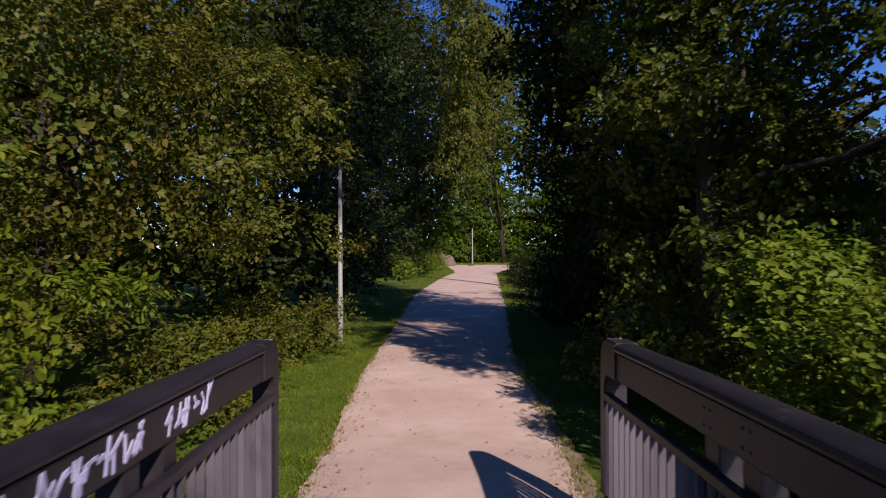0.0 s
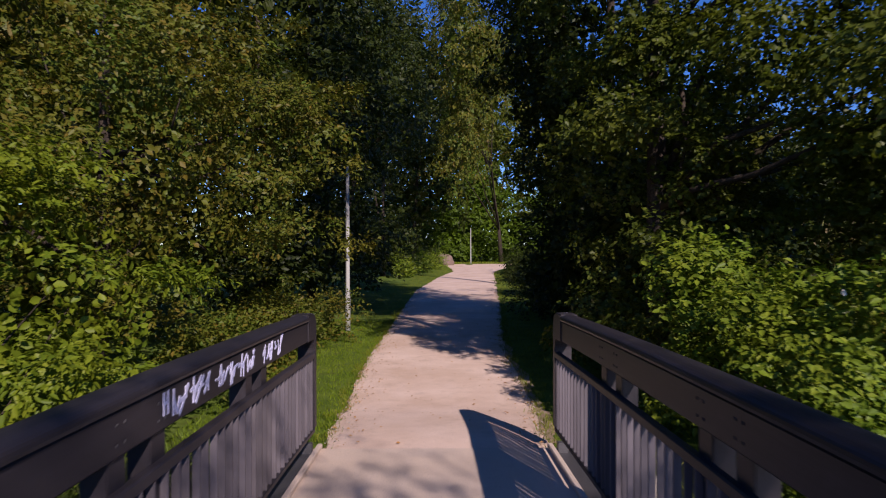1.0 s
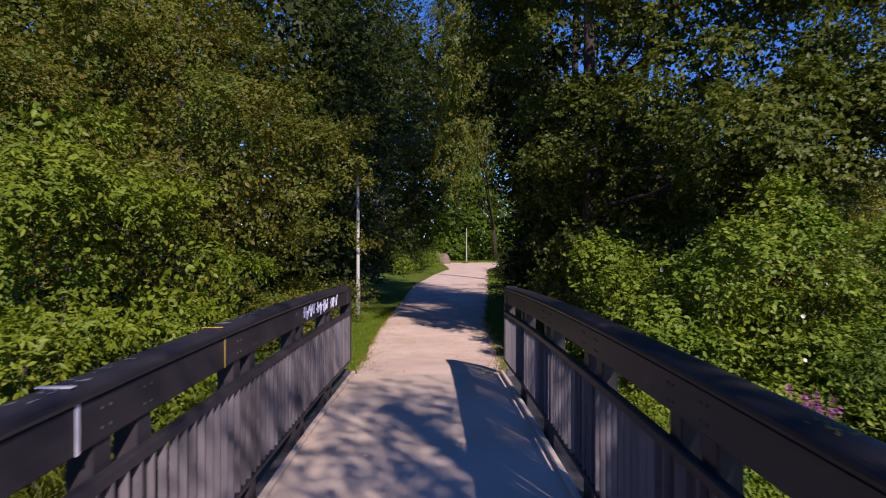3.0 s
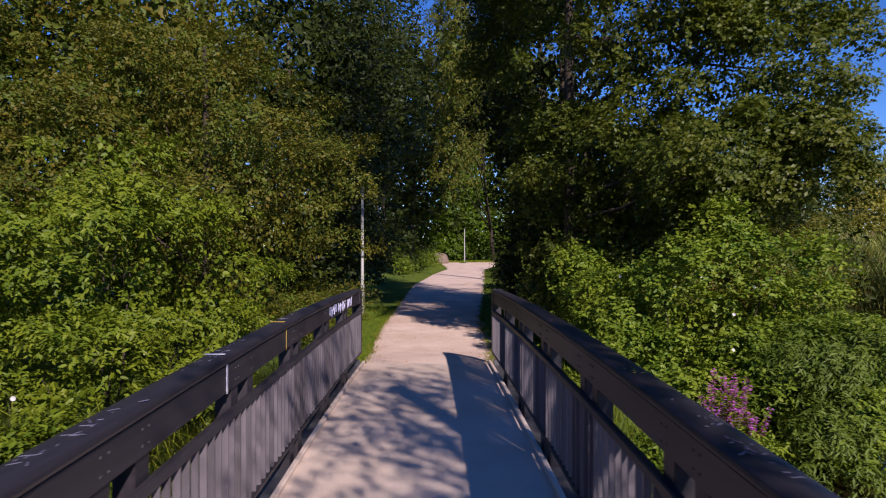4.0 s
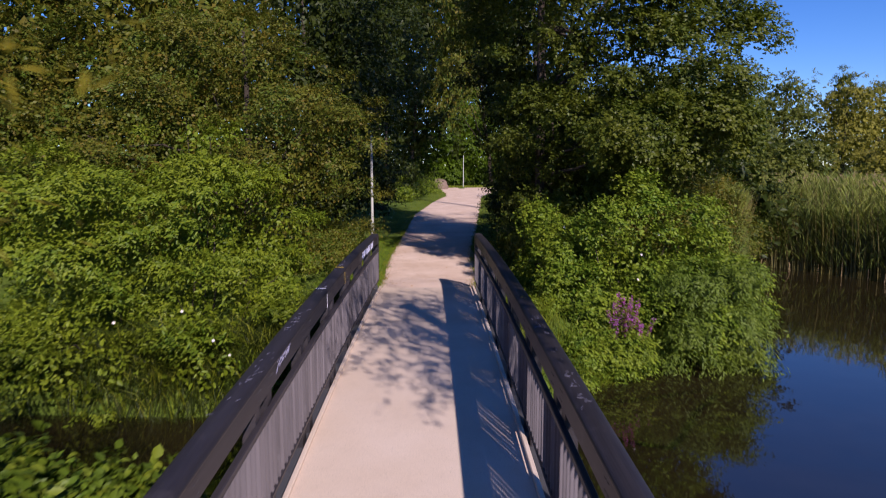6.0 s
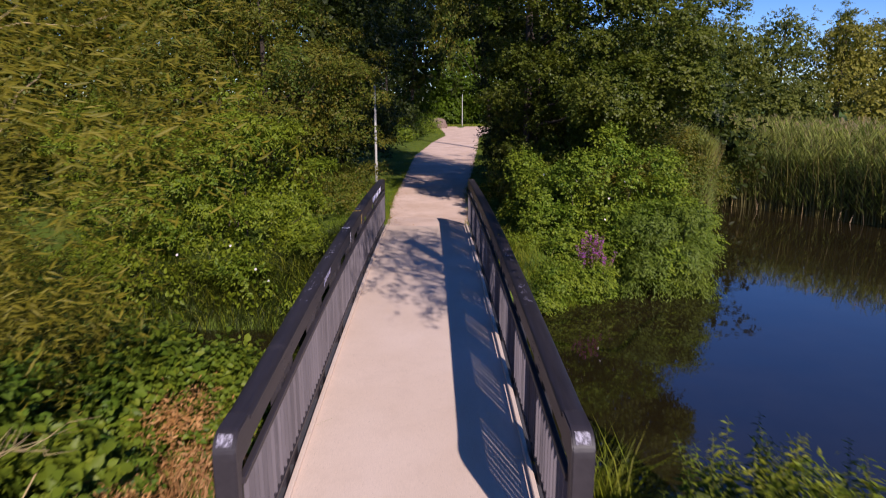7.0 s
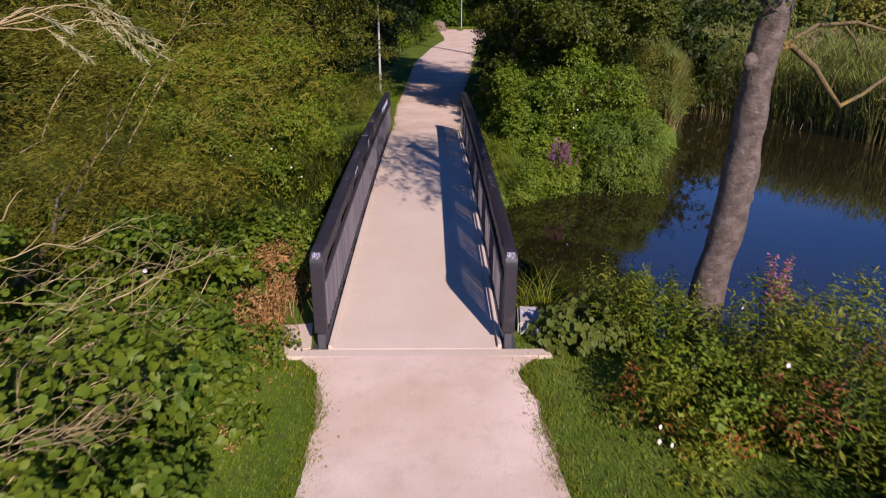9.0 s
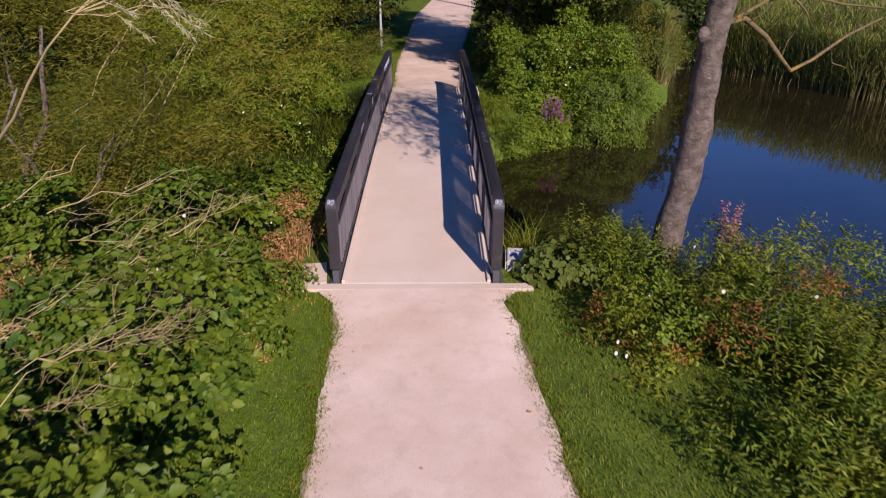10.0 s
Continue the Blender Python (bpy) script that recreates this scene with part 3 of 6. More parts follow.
def build_railing(s):
    """One railing; s is +1 for the pond side and -1 for the other."""
    rail = empty("railing", (s * 1.14, YC, 0))
    tagged(rail, "dark-stained timber railing with upright slats" + ("" if s > 0 else " and spray-painted tags"), "railing", "bridge railings")
    rel = Matrix.Translation((-s * 1.14, -YC, 0))
    ends = (Y0 + 0.36, Y1 - 0.36)
    ys = [ends[0] + (ends[1] - ends[0]) * i / 36 for i in range(37)]
    yin = [Y0 + 0.14 + (Y1 - Y0 - 0.28) * i / 36 for i in range(37)]

    def add(name, bm, mat, label="", parent=rail):
        if parent is rail:
            bm.transform(rel)
        return part(name, bm, mat, parent, label)
    xi = s * 1.14
    add("top_board", sweep(rounded(xi - 0.065, xi + 0.065, 1.015, 1.19, 0.012), ys, arch), M_RAIL)
    add("handrail", sweep([(xi - 0.078, 1.193), (xi + 0.078, 1.193)] + [(xi + 0.083 * math.cos(a), 1.207 + 0.038 * math.sin(a) ** 0.8) for a in [math.pi * k / 14 for k in range(15)]], ys, arch), M_RAIL, "dark rubbed handrail")
    inner, outer = sorted((xi - s * 0.084, xi - s * 0.036))
    add("middle_rail", sweep(rounded(inner, outer, 0.85, 0.905, 0.008), yin, arch), M_RAIL)
    add("bottom_rail", sweep(rounded(xi - s * 0.07 - 0.016, xi - s * 0.07 + 0.016, 0.205, 0.24, 0.004), yin, arch), M_RAIL)
    for y in (ends[0], ends[1]):
        d = 1 if y > YC else -1
        yo = y + d * 0.36
        outline = [(yo, 0.21), (yo, 1.10)] + [(yo - d * (0.14 - 0.14 * math.cos(a)), 1.10 + 0.14 * math.sin(a)) for a in (0.3, 0.6, 0.9, 1.25)] + [(yo - d * 0.14, 1.242), (y, 1.245), (y, 1.015), (yo - d * 0.15, 1.005), (yo - d * 0.115, 0.97), (yo - d * 0.10, 0.92), (yo - d * 0.10, 0.21)]
        bm = bmesh.new()
        z = arch(y)
        a = [bm.verts.new((xi - 0.075, yy, zz + z)) for yy, zz in outline]
        b = [bm.verts.new((xi + 0.075, yy, zz + z)) for yy, zz in outline]
        bm.faces.new(a)
        bm.faces.new(b)
        for i in range(len(a)):
            bm.faces.new((a[i], a[(i + 1) % len(a)], b[(i + 1) % len(b)], b[i]))
        bmesh.ops.recalc_face_normals(bm, faces=bm.faces)
        bmesh.ops.bevel(bm, geom=list(bm.edges), offset=0.008, segments=2, affect="EDGES")
        post = add("end_post", bm, M_RAIL)
        bm = bmesh.new()
        box(bm, xi - 0.045, xi + 0.045, yo - d * 0.095, yo - d * 0.015, -0.12, 0.27, 0.006)
        box(bm, xi - 0.10, xi + 0.10, yo - d * 0.22, yo + d * 0.02, -0.03, 0.012, 0.004)
        add("steel_foot", bm, M_STEEL, "dark steel post foot")
        bm = bmesh.new()
        m = Matrix.Translation((xi, yo - d * 0.046, 1.204 + z)) @ Matrix.Rotation(d * radians(-46), 4, "X")
        box(bm, -0.05, 0.048, -0.04, 0.04, -0.006, 0.0035)
        bm.transform(rel @ m)
        part("rubbed_patch", bm, M_RUBBED, post, "pale rubbed patch of bare wood")
    bm = bmesh.new()
    bmesh.ops.create_cone(bm, cap_ends=True, segments=8, radius1=0.008, radius2=0.006, depth=0.006, matrix=Matrix.Rotation(radians(-90 * s), 4, "Y"))
    bolt = bpy.data.meshes.new("bolt")
    bm.to_mesh(bolt)
    bm.free()
    bolt.materials.append(M_WORN_BOLT)
    for y in POSTS:
        bm = bmesh.new()
        z = arch(y)
        box(bm, xi - 0.045, xi + 0.05, y - 0.09, y + 0.09, -0.12 + z, 1.03 + z, 0.006)
        for v in bm.verts:
            if v.co.z > 0.9 + z:
                v.co.y = y + (v.co.y - y) * 0.75
        post = add("post", bm, M_RAIL)
        for dy in (-0.03, 0.03):
            for dz in (1.065, 1.135):
                shared("bolt", bolt, rail, Matrix.Translation((-s * 0.066, y + dy - YC, dz + z)))
    bm = bmesh.new()
    box(bm, -0.0188, 0.0188, -0.0075, 0.0075, 0.0, 0.645, 0.0025)
    me = bpy.data.meshes.new("slat")
    bm.to_mesh(me)
    bm.free()
    me.materials.append(M_SLAT)
    n = 108
    rng = np.random.default_rng(5 + s)
    for i in range(n):
        y = Y0 + 0.22 + (Y1 - Y0 - 0.44) * i / (n - 1)
        shared("slat", me, rail, pose(-s * 0.062 + rng.normal(0, 0.0015), y - YC, 0.22 + arch(y), 0, 0, rng.normal(0, 1.2)))
    return rail


rail_left = build_railing(-1)
rail_right = build_railing(1)


def tag_marks():
    """Sprayed tags that cannot be read: groups of slanting bars on the board."""
    rng = np.random.default_rng(3)
    for y0, y1, n in ((0.31, 0.88, 6), (0.93, 1.64, 9), (1.84, 2.38, 6)):
        bm = bmesh.new()
        step = (y1 - y0) / n
        for i in range(n):
            yc = y0 + step * (i + 0.5)
            zc = 1.105 + arch(yc) + rng.normal(0, 0.008)
            tall, wide = rng.uniform(0.085, 0.125), step * rng.uniform(0.6, 0.85)
            for k in range(rng.integers(2, 5)):
                a = np.array([rng.choice([-0.5, -0.1, 0.45]) * wide, rng.choice([-0.5, 0.0]) * tall])
                b = np.array([rng.choice([-0.4, 0.1, 0.5]) * wide, rng.choice([0.1, 0.5]) * tall])
                a[0], b[0] = a[0] - 0.12 * tall, b[0] + 0.12 * tall
                mid, way = (a + b) / 2, b - a
                m = Matrix.Translation((-1.0735, yc + mid[0], zc + mid[1])) @ Matrix.Rotation(-math.atan2(way[0], way[1]), 4, "X") @ Matrix.Diagonal((0.003 + 0.0003 * k, rng.uniform(0.011, 0.019), float(np.hypot(*way)), 1))
                bmesh.ops.create_cube(bm, size=1, matrix=m)
        bm.transform(Matrix.Translation((1.14, -YC, 0)))
        tagged(part("spray_tag", bm, M_PAINT, rail_left, "lavender-white spray-painted tag"), kind="stuff")
    for x, y, m in ((-1.14, -3.35, M_SCUFF), (-1.14, -5.0, M_SCUFF), (-1.13, -6.4, M_SCUFF), (1.13, -3.9, M_YELLOW_PAINT), (1.12, -5.0, M_SCUFF), (-1.15, -1.2, M_SCUFF), (1.14, -6.6, M_SCUFF)):
        bm = bmesh.new()
        many = 9 if m is M_YELLOW_PAINT else 22
        for i in range(many):
            yy = y + rng.normal(0, 0.07 if m is M_YELLOW_PAINT else 0.3)
            bmesh.ops.create_cube(bm, size=1, matrix=Matrix.Translation((x + rng.normal(0, 0.022), yy, 1.2455 + arch(yy))) @ Matrix.Rotation(rng.normal(1.0, 0.7), 4, "Z") @ Matrix.Diagonal((rng.uniform(0.008, 0.05), rng.uniform(0.0015, 0.006), 0.002, 1)))
        owner = rail_left if x < 0 else rail_right
        bm.transform(Matrix.Translation((-math.copysign(1.14, x), -YC, 0)))
        tagged(part("paint_scuff", bm, m, owner, "paint scuffs on the handrail"), kind="stuff")


M_SMEAR = plain_material("rubbed_pale_lavender", (0.24, 0.23, 0.34), (0.40, 0.38, 0.53), 45, 0.6)


def paint_smear():
    """A broad rubbed smear of lavender paint on the inner face of the rail."""
    rng = np.random.default_rng(31)
    bm = bmesh.new()
    for i in range(26):
        y = rng.uniform(-5.88, -5.42)
        z = 1.155 + arch(y) + rng.uniform(-0.03, 0.03) + 0.06 * (y + 5.65)
        bmesh.ops.create_cube(bm, size=1, matrix=Matrix.Translation((-1.0735, y, z)) @ Matrix.Rotation(rng.normal(0.5, 0.25), 4, "X") @ Matrix.Diagonal((0.003, rng.uniform(0.04, 0.11), rng.uniform(0.005, 0.013), 1)))
    bm.transform(Matrix.Translation((1.14, -YC, 0)))
    tagged(part("paint_smear", bm, M_SMEAR, rail_left, "rubbed lavender smear of spray paint"), kind="stuff")


tag_marks()
paint_smear()


def paint_bands():
    """A yellow stripe and a pale joint across the handrail and board."""
    for y, w, m, label in ((-1.9, 0.005, M_YELLOW_PAINT, "yellow paint stripe"), (-3.42, 0.011, M_WORN, "pale worn joint")):
        bm = bmesh.new()
        z = arch(y)
        box(bm, -1.0725, -1.0695, y - w, y + w, 1.02 + z, 1.19 + z)
        box(bm, -1.2, -1.083, y - w * 1.2, y + w * 1.2, 1.2445 + z, 1.2485 + z)
        bm.transform(Matrix.Translation((1.14, -YC, 0)))
        part("paint_stripe", bm, m, rail_left, label)


paint_bands()


def build_abutments():
    for name, x0, x1, y0, y1, z0, z1 in (("abutment_slab", -1.62, 1.66, -9.63, -9.445, -0.6, 0.082), ("abutment_slab", -1.5, 1.5, 3.635, 3.76, -0.6, 0.165)):
        bm = bmesh.new()
        box(bm, x0, x1, y0, y1, z0, z1, 0.012)
        tagged(part(name, bm, M_DECK, None), "pale concrete slab at the end of the bridge", "slab", kind="structure")
    for x, y, w, l, z1, rz in ((-1.56, -9.08, 0.52, 0.72, 0.06, 8), (1.49, -8.75, 0.3, 0.52, 0.2, -6), (1.5, 2.9, 0.26, 0.9, 0.36, 0), (-1.5, 2.9, 0.26, 0.9, 0.26, 0)):
        bm = bmesh.new()
        box(bm, -w / 2, w / 2, -l / 2, l / 2, -0.9, z1, 0.03)
        ob = part("wing_wall", bm, M_DECK if y < -9 else M_CONCRETE, None)
        ob.matrix_basis = pose(x, y, 0, 0, 0, rz)
        tagged(ob, "low weathered concrete wing wall beside the bridge", "wall", kind="structure")


build_abutments()


def wing_paint():
    rng = np.random.default_rng(23)
    bm = bmesh.new()
    for i in range(9):
        bmesh.ops.create_cube(bm, size=1, matrix=Matrix.Translation((1.49 + rng.uniform(-0.09, 0.09), -8.75 + rng.uniform(-0.19, 0.19), 0.2015)) @ Matrix.Rotation(rng.uniform(0, 3), 4, "Z") @ Matrix.Diagonal((rng.uniform(0.06, 0.13), 0.025, 0.003, 1)))
    ob = part("spray_paint", bm, M_PAINT, None)
    tagged(ob, "lavender spray paint marks on the wing wall", "paint", kind="stuff")


wing_paint()


# ---- lamp posts and boulder ----
def build_pole(x, y, h, r, label):
    pole = empty("lamp_post", (x, y, 0))
    tagged(pole, label, "lamp post", "lamp posts along the path")
    bm = bmesh.new()
    tube(bm, [(0, 0, -0.3), (0, 0, 0.9), (0, 0, 0.95), (0, 0, h)], [r * 1.25, r * 1.25, r, r * 0.75], 14)
    part("pole", bm, M_POLE, pole)
    for z, k in ((1.75, 0.16), (2.05, 0.1)) if y < 20 else ():
        bm = bmesh.new()
        tube(bm, [(0, 0, z), (0, 0, z + k)], [r * 1.02, r * 1.02], 14)
        part("sticker", bm, M_STICKER, pole, "faded blue sticker round the pole")
    return pole


build_pole(-2.15, 13.73, 4.0, 0.052, "slim pale grey lamp post on the grass verge")
build_pole(3.75, 70.6, 4.1, 0.06, "slim pale lamp post at the bend of the path")


def build_boulder():
    bm = bmesh.new()
    bmesh.ops.create_icosphere(bm, subdivisions=4, radius=1)
    for v in bm.verts:
        k = 1 + 0.22 * noise.noise(v.co * 1.3) + 0.07 * noise.noise(v.co * 4.0)
        v.co = Vector((v.co.x * 1.05 * k, v.co.y * 0.8 * k, v.co.z * 0.78 * k))
    for f in bm.faces:
        f.smooth = True
    ob = part("boulder", bm, M_BOULDER, None)
    ob.location = (0.8, 66.0, 0.55)
    tagged(ob, "rounded pinkish-brown boulder beside the path", "boulder")


build_boulder()


# ---- plants ----
def plant(name, at, label, category, group=""):
    return tagged(empty(name, at), label, category, group)


def under(me, parent, name, label="", kind=""):
    """A mesh in world places as a part of a thing that stands at its own place."""
    ob = new(name, me)
    ob.parent = parent
    ob.matrix_parent_inverse = Matrix.Translation(parent.location).inverted()
    return tagged(ob, label, kind=kind)


def build_stems(rng, lobes, base, n, r, mat, parent, name="stem"):
    """Thin woody stems from the base out to the crown, each a part."""
    for i in range(n):
        lb = lobes[i % len(lobes)]
        top = (lb[0] + rng.uniform(-0.6, 0.6) * lb[3], lb[1] + rng.uniform(-0.6, 0.6) * lb[4], lb[2] + rng.uniform(0.1, 0.75) * lb[5])
        bx, by = base[0] + 0.45 * (top[0] - base[0]) + rng.normal(0, 0.2), base[1] + 0.45 * (top[1] - base[1]) + rng.normal(0, 0.2)
        foot = (bx, by, float(ground_z(bx, by)) - 0.15)
        bm = bmesh.new()
        tube(bm, wander(rng, foot, top, 5, 0.06), [r * (1 - 0.16 * k) for k in range(6)], 6)
        me = bpy.data.meshes.new(name)
        bm.to_mesh(me)
        bm.free()
        me.materials.append(mat)
        under(me, parent, name)


def bush(name, label, lobes, twigs, per, size, width, leaf, seed, stems=10, bark=None, category="bush", **more):
    rng = np.random.default_rng(seed)
    c = np.array(lobes)[:, :2].mean(0)
    b = plant(name, (c[0], c[1], float(ground_z(c[0], c[1]))), label, category)
    under(foliage("foliage", rng, lobes, twigs, per, size, width, leaf, floor=land_or_water, **more), b, "foliage")
    build_stems(rng, lobes, (c[0], c[1]), stems, 0.022, bark or M_BARK_DARK, b)
    return b


def tree(name, label, trunk, radius, lobes, twigs, per, size, width, leaf, seed, bark=None, limbs=9, lowest=0.0, taper=0.7, **more):
    """Trunk points, limbs that reach into the lobes of the crown, and a crown of leafy twigs."""
    rng = np.random.default_rng(seed)
    t = plant(name, trunk[0], label, "tree")
    bm = bmesh.new()
    k = len(trunk)
    tube(bm, trunk, [radius * (1.25 if i == 0 else 1 - taper * i / (k - 1)) for i in range(k)], 16)
    me = bpy.data.meshes.new("trunk")
    bm.to_mesh(me)
    bm.free()
    me.materials.append(bark or M_BARK_DARK)
    under(me, t, "trunk")
    for i in range(limbs):
        lb = lobes[i % len(lobes)]
        end = np.array(lb[:3]) + rng.uniform(-0.55, 0.55, 3) * np.array(lb[3:])
        q = int(np.clip(1 + (k - 2) * rng.random(), 1, k - 2)) if k > 2 else 0
        start = np.array(trunk[q]) * 1.0
        if start[2] > end[2]:
            start = np.array(trunk[max(1, q - 1)])
        if start[2] < lowest:
            start = np.array(next(p for p in trunk if p[2] >= lowest))
        bm = bmesh.new()
        pts = wander(rng, start, end, 5, 0.12)
        tube(bm, pts, [radius * 0.38 * (1 - 0.17 * j) for j in range(6)], 7)
        me = bpy.data.meshes.new("limb")
        bm.to_mesh(me)
        bm.free()
        me.materials.append(bark or M_BARK_DARK)
        under(me, t, "limb")
    under(foliage("crown", rng, lobes, twigs, per, size, width, leaf, floor=land_or_water, **more), t, "crown")
    return t


def flowers(rng, owner, spots, size, mat, name="flower", label="white trumpet-shaped flower"):
    """Open funnels of five petals, each a part of its plant."""
    bm = bmesh.new()
    hub = bm.verts.new((0, 0, 0))
    rim = [bm.verts.new((math.cos(a) * (1 if i % 2 else 0.86), math.sin(a) * (1 if i % 2 else 0.86), 0.45)) for i, a in enumerate([j * math.pi / 5 for j in range(10)])]
    for i in range(10):
        bm.faces.new((hub, rim[i], rim[(i + 1) % 10]))
    me = bpy.data.meshes.new(name)
    bm.to_mesh(me)
    bm.free()
    me.materials.append(mat)
    for p in spots:
        ob = new(name, me)
        ob.parent = owner
        ob.matrix_parent_inverse = Matrix.Translation(owner.location).inverted()
        ob.matrix_basis = look(p, Vector(p) + Vector((rng.normal(-0.25, 0.3), 1.0, -0.35 + rng.normal(0, 0.2)))) @ Matrix.Diagonal((size, size, size, 1))
        tagged(ob, label)


def spikes(rng, owner, spots, height, leaf, petal, name="stalk"):
    """Upright weeds: a stalk with narrow leaves, ending in a flower spike when petal is given."""
    for x, y, h in spots:
        z0 = float(ground_z(x, y)) - 0.05
        n = 54
        s = np.linspace(0.12, 1.0, n)
        tip = np.array([x + rng.normal(0, 0.11), y + rng.normal(0, 0.11), z0 + h])
        foot = np.array([x, y, z0])
        pos = foot + (tip - foot) * s[:, None]
        ang = np.arange(n) * 2.4
        out = np.stack([np.cos(ang), np.sin(ang), rng.uniform(-0.25, 0.7, n)], 1)
        size = np.interp(s, [0, 0.5, 0.75, 1], [0.09, 0.125, 0.10, 0.05]) * rng.uniform(0.6, 1.3, n)
        v, f = leaf_arrays(pos, out, np.tile([0, 0, 1.0], (n, 1)) + rng.normal(0, 0.2, (n, 3)), size, 0.3, full=False, droop=0.3)
        me = raw_mesh(name, v, f, leaf)
        under(me, owner, name, kind="stuff")
        bm = bmesh.new()
        tube(bm, [tuple(foot), tuple((foot + tip) / 2), tuple(tip)], [0.006, 0.004, 0.002], 5)
        me = bpy.data.meshes.new("stem")
        bm.to_mesh(me)
        bm.free()
        me.materials.append(M_STEM)
        under(me, owner, "stem")
        if petal:
            n = 70
            s = rng.uniform(0.62, 1.0, n)
            ang = rng.uniform(0, 6.28, n)
            out = np.stack([np.cos(ang), np.sin(ang), rng.uniform(-0.1, 0.5, n)], 1)
            pos = foot + (tip - foot) * s[:, None] + out * 0.008
            v, f = leaf_arrays(pos, out, np.tile([0, 0, 1.0], (n, 1)) + rng.normal(0, 0.4, (n, 3)), rng.uniform(0.028, 0.05, n), 0.75)
            under(raw_mesh("flower_spike", v, f, petal), owner, "flower_spike", kind="stuff")


# ---- left of the path: bright bush, olive tree, dark trees ----
bush_dogwood = bush("dogwood_bush", "tall bright green bush beside the water", [(-4.84, 2.5, 1.4, 2.2, 2.3, 2.25), (-3.5, 3.9, 1.2, 1.1, 1.5, 1.6), (-7, 2.2, 1.2, 2.4, 2.6, 2.3), (-4.6, 2.6, 3.3, 0.7, 0.8, 0.75),
     (-3.81, -0.25, 0.12, 1.5, 1.2, 0.9), (-6.18, -0.4, 0.12, 2, 1.2, 1.0), (-2.99, 2, 0.45, 0.8, 1.2, 0.8), (-2.21, -0.15, 0.12, 0.65, 0.9, 0.7), (-3.4, -1.2, -0.2, 1.1, 0.6, 0.55), (-5.2, -1.35, -0.15, 1.4, 0.65, 0.6)], 6700, 9, 0.083, 0.46, LEAF_DOGWOOD, 21, 16, droop=0.35, full=True, length=0.24, uneven=0.44, bough=0.5, inner=0.7, cover=0.42, core=0.5, flat=0.5)
flowers(np.random.default_rng(1), bush_dogwood, [(-3.5, -1.5, 0.82), (-3.1, -1.4, 0.35), (-2.9, -1.3, 0.1), (-4.4, -1.7, 0.7), (-3.2, 0.4, 0.9)], 0.024, M_WHITE_PETAL)

tree("hornbeam", "olive-green small-leaved tree with some orange leaves", [(-5.2, 7.8, -0.2), (-5.1, 7.8, 1.5), (-5.0, 7.7, 3.2), (-5.0, 7.7, 5.0), (-5.0, 7.6, 6.6)], 0.14,
     [(-4.3, 7, 3.3, 2.6, 2.4, 2.9), (-3.3, 9.2, 3.2, 1.7, 1.8, 2.5), (-7.3, 6.2, 3.7, 2.8, 2.8, 3.4), (-5.5, 8.2, 5.9, 2.4, 2.4, 2), (-10.5, 5.7, 3.9, 2.8, 2.8, 3.4), (-2.6, 9.1, 3.7, 0.85, 1.0, 1.1), (-2.2, 9.3, 3.9, 0.6, 0.9, 1.35)],
     9500, 9, 0.078, 0.52, LEAF_HORNBEAM, 31, droop=0.1, upward=1.1, length=0.26, uneven=0.36, flat=0.34, inner=0.9, cover=0.52, core=0.6, bough=0.52)
bush("verge_shrub", "low green shrub at the foot of the trees", [(-2.94, 9.41, 0.4, 0.75, 1.6, 0.65), (-2.84, 12.54, 0.4, 0.7, 1.2, 0.7), (-3.36, 7.06, 0.4, 0.8, 1, 0.6)], 1500, 6, 0.07, 0.55, LEAF_HORNBEAM, 33, 6, full=True)

DARK = "tall shaded broadleaf tree beside the path"
# The first four get the dark leaf: shade put into their colour.
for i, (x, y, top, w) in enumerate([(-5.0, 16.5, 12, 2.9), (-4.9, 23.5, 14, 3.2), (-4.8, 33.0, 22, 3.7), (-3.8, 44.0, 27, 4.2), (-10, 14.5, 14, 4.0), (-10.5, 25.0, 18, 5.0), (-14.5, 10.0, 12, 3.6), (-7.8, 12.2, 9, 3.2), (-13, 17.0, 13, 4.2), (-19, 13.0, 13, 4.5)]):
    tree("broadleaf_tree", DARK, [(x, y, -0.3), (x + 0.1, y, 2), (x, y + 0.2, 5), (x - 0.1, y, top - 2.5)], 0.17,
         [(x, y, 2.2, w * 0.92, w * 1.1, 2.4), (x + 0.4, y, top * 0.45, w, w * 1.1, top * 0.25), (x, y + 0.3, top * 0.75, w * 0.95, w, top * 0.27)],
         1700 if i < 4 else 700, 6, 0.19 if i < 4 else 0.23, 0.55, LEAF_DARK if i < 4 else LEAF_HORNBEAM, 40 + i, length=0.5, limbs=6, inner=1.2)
bush("verge_shrub", "sunlit shrub on the verge", [(-2.13, 42.52, 0.5, 0.94, 2.97, 1.08), (-1.38, 49.95, 0.5, 1.01, 3.24, 1.28), (-0.23, 56.55, 0.5, 1.08, 2.43, 1.22)], 1300, 6, 0.10, 0.5, LEAF_BINDWEED, 49, 6)
for i, (lobes, leaf) in enumerate([([(1.9, 56, 12.0, 2.0, 4.0, 6.0), (3.6, 61, 15.5, 2.6, 4.2, 6.5), (2.0, 52, 19.0, 2.1, 4.0, 4.5), (4.4, 64, 21.0, 3.2, 4.5, 5.0), (2.0, 62, 26.5, 2.8, 4.5, 5.0)], LEAF_HORNBEAM)]):
    tree("birch", "tall slender birch arching over the path", [(7.5, 74, -0.3), (7.2, 74, 4), (6.0, 70, 10.4), (4.4, 65, 18.7)], 0.25, lobes, 3600, 7, 0.28, 0.45, leaf, 58, limbs=7, length=0.7, droop=0.6, bough=0.7)
